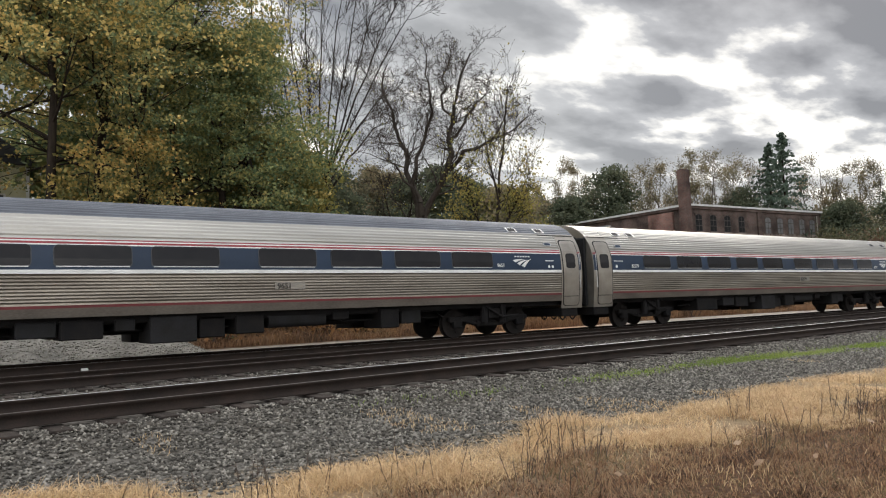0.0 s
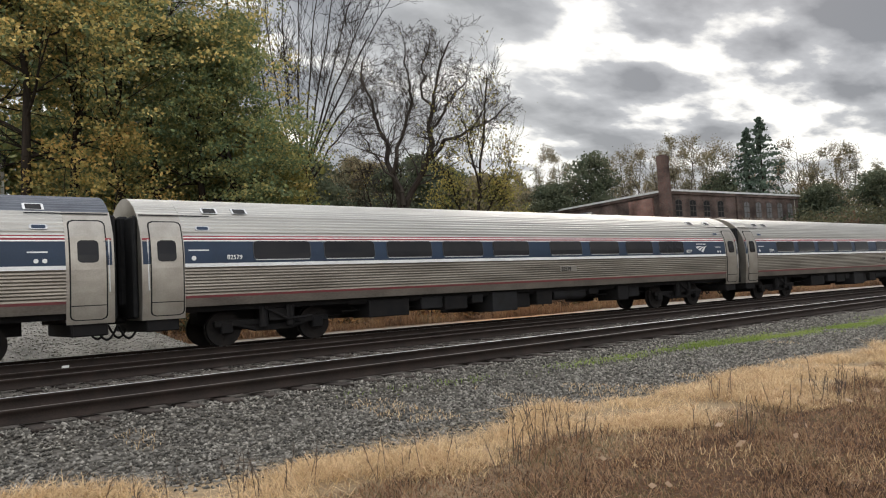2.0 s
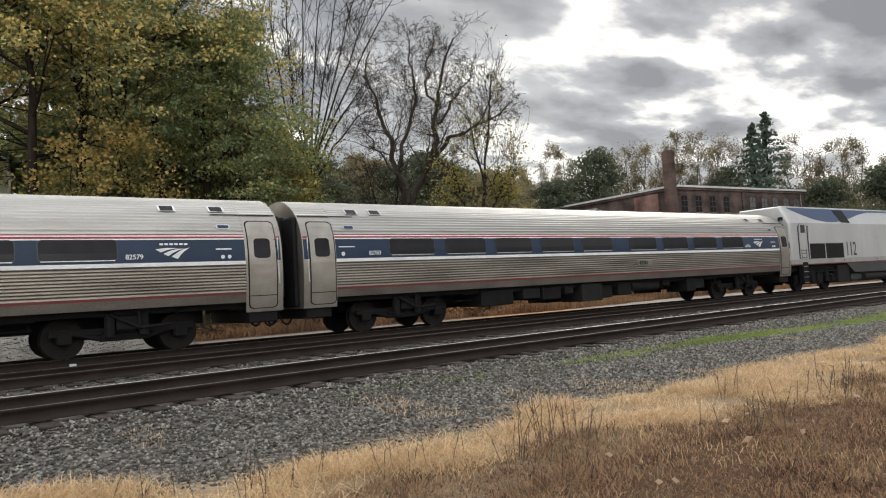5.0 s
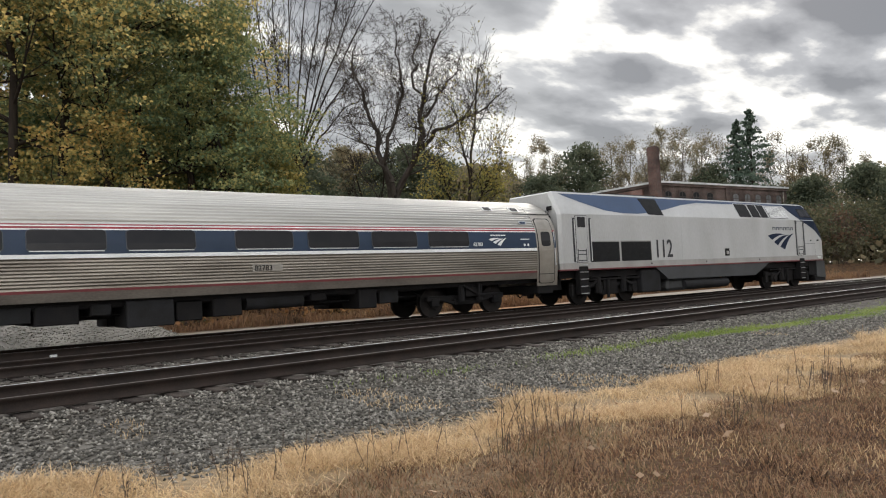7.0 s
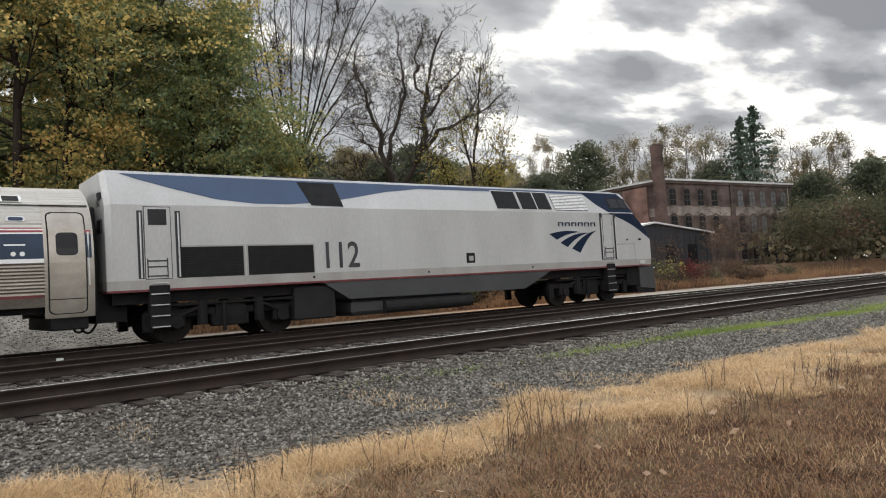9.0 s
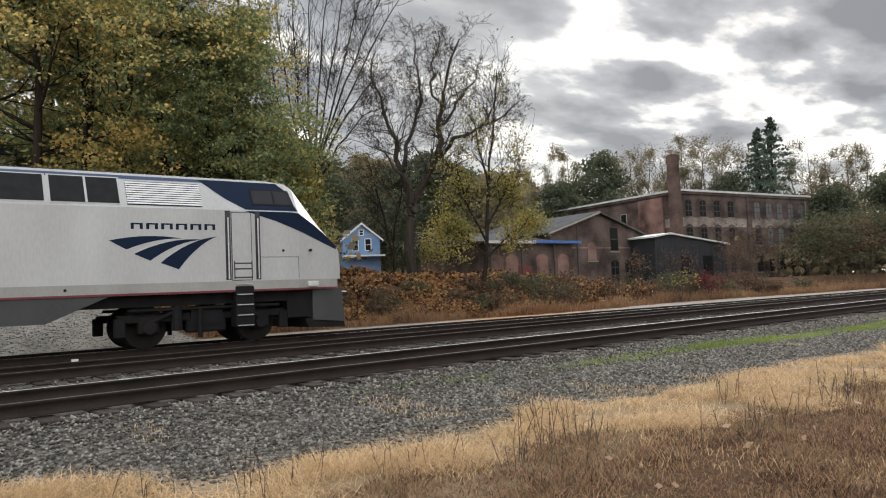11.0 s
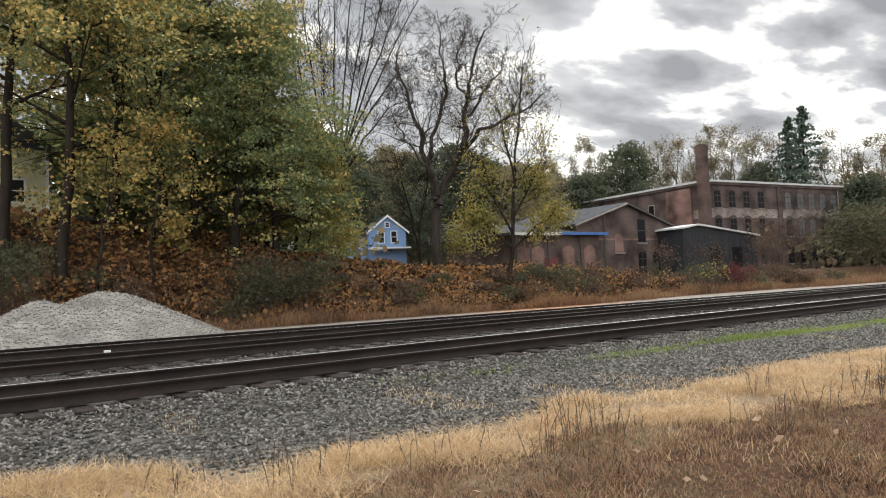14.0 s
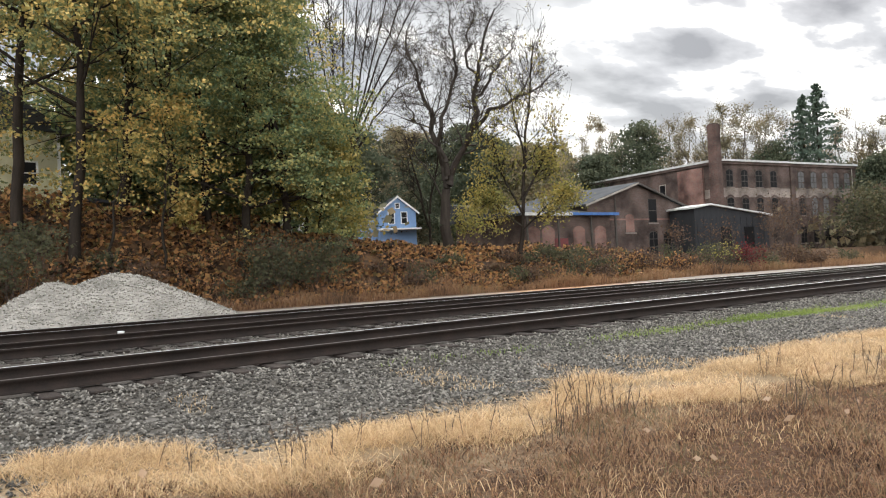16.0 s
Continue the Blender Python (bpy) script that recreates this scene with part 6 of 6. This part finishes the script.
def foreground():
    rng = np.random.default_rng(21)
    n = 62000
    x = rng.uniform(-1.5, 24, n)
    y = rng.uniform(6.2, 9.6, n) + 0.05 * x
    keep = (y < centre_1(x) - 0.9) & (rng.uniform(size=n) < np.interp(y - 0.03 * x, [6.2, 7.0, 8.0], [0.15, 0.7, 1.0]))
    x, y = x[keep], y[keep]
    v, f = stones(rng, x, y, height(x, y) + 0.006, rng.uniform(0.034, 0.085, len(x)))
    tagged(part("ballast_stones", mesh_np("ballast_stones", v, f), BALLAST), "loose grey ballast stones beside the siding", "gravel", kind="stuff")
    n = 18000
    x = rng.uniform(-1.5, 34, n)
    y = rng.uniform(11, 18.6, n) + 0.05 * x
    v, f = stones(rng, x, y, height(x, y) + 0.005, rng.uniform(0.04, 0.09, n))
    tagged(part("ballast_stones", mesh_np("ballast_stones", v, f), BALLAST), "loose grey ballast stones between the tracks", "gravel", kind="stuff")
    # dry grass
    n = 170000
    x = rng.uniform(0, 1, n) ** 1.25 * 26
    y = rng.uniform(3.9, 7.9, n)
    edge = 6.75 + 0.45 * patchy(x, y, 1.4, 3) - np.interp(x, [0, 1.5, 4, 5.5, 7, 26], [-0.3, -0.1, 0.3, 0.6, 0.05, 0.3])
    low = 4.7 + 0.5 * patchy(x, y, 1.1, 4) + np.interp(x, [0, 3, 8, 12, 26], [0.9, 0.5, -0.3, 0.0, 0.0])
    keep = (y < edge) & (y > low) & (rng.uniform(size=n) < 0.58 + 0.9 * patchy(x, y, 2.6, 6))
    x, y = x[keep], y[keep]
    v, f = blades(rng, x, y, height(x, y), rng.uniform(0.05, 0.19, len(x)) * (1 + 0.6 * patchy(x, y, 2.4, 8)), 0.0075, 1.9)
    tagged(part("dry_grass", mesh_np("dry_grass", v, f), GRASS_TAN), "matted dry straw-coloured grass", "grass", kind="stuff")
    n = 95000
    x = rng.uniform(0, 1, n) ** 1.1 * 16
    y = rng.uniform(2.1, 5.9, n)
    low = 5.0 + 0.5 * patchy(x, y, 1.1, 4) + np.interp(x, [0, 3, 8, 12, 26], [0.9, 0.5, -0.3, 0.0, 0.0])
    keep = (y < low) & (y > 0.18 * x)
    x, y = x[keep], y[keep]
    v, f = blades(rng, x, y, height(x, y), rng.uniform(0.03, 0.12, len(x)) * np.clip(0.85 + 0.7 * patchy(x, y, 3.4, 9), 0.4, 2), 0.0075, 1.2)
    tagged(part("brown_grass", mesh_np("brown_grass", v, f), GRASS_BROWN), "short red-brown dying grass", "grass", kind="stuff")
    n = 9000
    x = rng.uniform(0.5, 14, n); y = rng.uniform(2.4, 5.4, n)
    keep = patchy(x, y, 1.9, 41) > 0.1
    x, y = x[keep], y[keep]
    v, f = blades(rng, x, y, height(x, y), rng.uniform(0.04, 0.12, len(x)), 0.006, 1.0)
    tagged(part("straw_wisps", mesh_np("straw_wisps", v, f), GRASS_TAN), "pale straw wisps among the brown grass", "grass", kind="stuff")
    # green strip
    n = 60000
    x = rng.uniform(5, 34, n)
    mid = np.interp(x, [5, 8.6, 14.4, 19.5, 34], [9.0, 9.05, 9.3, 9.05, 9.5])
    y = mid + rng.normal(0, 1, n) * np.interp(x, [8, 14, 20, 30], [0.08, 0.09, 0.2, 0.4])
    keep = rng.uniform(size=n) < np.interp(x, [5, 10, 13, 16, 22], [0.02, 0.1, 0.45, 1, 1]) * (0.55 + 0.5 * patchy(x, y, 2.0, 12))
    x, y = x[keep], y[keep]
    v, f = blades(rng, x, y, height(x, y), rng.uniform(0.03, 0.09, len(x)), 0.012, 0.8)
    tagged(part("green_grass", mesh_np("green_grass", v, f), GRASS_GREEN), "thin strip of fresh green grass along the ballast", "grass", kind="stuff")
    n = 9000
    x = rng.uniform(0, 16, n); y = rng.uniform(6.6, 8.8, n)
    keep = patchy(x, y, 1.6, 15) > 0.45
    x, y = x[keep], y[keep]
    v, f = blades(rng, x, y, height(x, y), rng.uniform(0.03, 0.09, len(x)), 0.008, 0.9)
    tagged(part("sparse_grass", mesh_np("sparse_grass", v, f), GRASS_TAN), "sparse dry tufts between the stones", "grass", kind="stuff")
    n = 60
    x = rng.uniform(1, 12, n); y = rng.uniform(2.2, 6.2, n)
    v, f = kites(rng, np.stack([x, y, height(x, y) + rng.uniform(0.03, 0.08, n)], -1), 0.085, 0.5)
    tagged(part("fallen_leaves", mesh_np("fallen_leaves", v, f), leafy("curled_leaves", [(0.35, 0.24, 0.16), (0.5, 0.37, 0.26), (0.25, 0.13, 0.07)])), "pale curled fallen leaves in the grass", "leaves", kind="stuff")


def weed_clump(seed, x, y, n, tall, wide, label):
    rng = np.random.default_rng(seed)
    t = empty("weed_clump", label, "weeds", pose(x, y, float(height(x, y))), "weed clumps in the grass")
    segs = []
    for k in range(n):
        p = np.array([rng.normal(0, wide * 0.4), rng.normal(0, wide * 0.3), 0])
        d = np.array([rng.normal(0, 0.14), rng.normal(0, 0.14), 1.0])
        h = tall * rng.uniform(0.5, 1.1)
        q = p
        for j in range(4):
            d = d + rng.normal(0, 0.06, 3)
            q2 = q + d * h / 4
            segs.append((*q, *q2, 0.0035, 0.0028))
            if j >= 1:
                for _ in range(2):
                    e = d + rng.normal(0, 0.55, 3); e[2] = abs(e[2])
                    segs.append((*q2, *(q2 + e * h * rng.uniform(0.05, 0.14)), 0.0025, 0.0018))
            q = q2
    v, f = tubes(segs, 3)
    tagged(part("stalk", mesh_np("stalk", v, f), STALK, t), kind="stuff")


def gravel_pile():
    rng = np.random.default_rng(3)
    xs, ys = np.arange(-1.2, 9.4, 0.09), np.arange(21.6, 29.6, 0.09)
    gx, gy = np.meshgrid(xs, ys)
    def cone(cx, cy, h, s):
        return h - s * np.sqrt(((gx - cx)) ** 2 + ((gy - cy) * 0.95) ** 2 + 0.03)
    def dome(cx, cy, h, s, k):
        return h + s * k - s * np.sqrt((gx - cx) ** 2 + ((gy - cy) * 0.95) ** 2 + k * k)
    a, b = dome(2.75, 24.9, 1.12, 0.62, 0.35), dome(4.62, 25.4, 1.30, 0.50, 0.75)
    c = cone(1.2, 25.2, 0.35, 0.45)
    z = np.maximum(np.maximum(a, b), c)
    z += 0.03 * patchy(gx, gy, 3.0, 2) + rng.normal(0, 0.02, z.shape)
    z = np.where(z < -0.42, -0.5, z)
    nx, ny = len(xs), len(ys)
    i = (np.arange(ny - 1)[:, None] * nx + np.arange(nx - 1)[None]).ravel()
    f = np.stack([i, i + 1, i + nx + 1, i + nx], -1)
    zf = z.ravel()
    f = f[(zf[f] > -0.49).any(1)]
    t = empty("gravel_pile", "twin-peaked heap of pale crushed stone", "gravel pile")
    part("heap_core", mesh_np("heap", np.stack([gx, gy, z], -1).reshape(-1, 3), f), PILE, t)
    n = 20000
    ix, iy = rng.integers(0, nx, n), rng.integers(0, int(ny * 0.62), n)
    zz = z[iy, ix]
    k = zz > -0.42
    v, f = stones(rng, gx[iy, ix][k] + rng.uniform(-.04, .04, k.sum()), gy[iy, ix][k], zz[k] + 0.01, rng.uniform(0.03, 0.075, k.sum()))
    tagged(part("loose_stone_layer", mesh_np("loose_stone_layer", v, f), PILE_STONE, t), kind="stuff")


foreground()
gravel_pile()
for k, (x, y, n, h, w) in enumerate(((5.05, 5.15, 44, 0.5, 0.45), (5.5, 5.0, 16, 0.36, 0.4), (8.4, 5.4, 14, 0.42, 0.4), (2.2, 5.6, 16, 0.42, 0.5), (2.9, 5.8, 10, 0.36, 0.4), (3.6, 5.3, 16, 0.4, 0.5), (9.2, 4.3, 40, 0.5, 0.6), (6.6, 3.9, 26, 0.3, 0.7), (7.6, 4.4, 24, 0.35, 0.7), (1.6, 6.0, 10, 0.34, 0.4), (4.3, 4.6, 30, 0.3, 0.6))):
    weed_clump(500 + k, x, y, max(6, n // 2), h * 0.85, w, "clump of thin dark dead weed stalks")
rock = part("white_stone", boxes((3.35, 3.5, 18.67, 18.715, -0.175, -0.115), bevel=0.01), WHITE_PAINT)
tagged(rock, "small white painted block lying by the rail", "stone")

# ties under the rails, each a piece of its own
def build_ties():
    me = bpy.data.meshes.new("tie")
    bm = boxes((-0.115, 0.115, -1.24, 1.24, -0.16, 0.0), bevel=0.012)
    bm.to_mesh(me); bm.free()
    me.materials.append(TIE)
    rng = random.Random(4)
    for tr, path, h in TRACKS:
        for k in range(92):
            x = -2.5 + 0.56 * k
            ob = new("tie", me)
            ob.parent = tr
            ob.matrix_local = pose(x + rng.uniform(-0.03, 0.03), float(path(x)) + rng.uniform(-0.05, 0.05), -h - 0.012 + rng.uniform(-0.02, 0), 0, 0, 3 + rng.uniform(-1.5, 1.5))


build_ties()


motions()
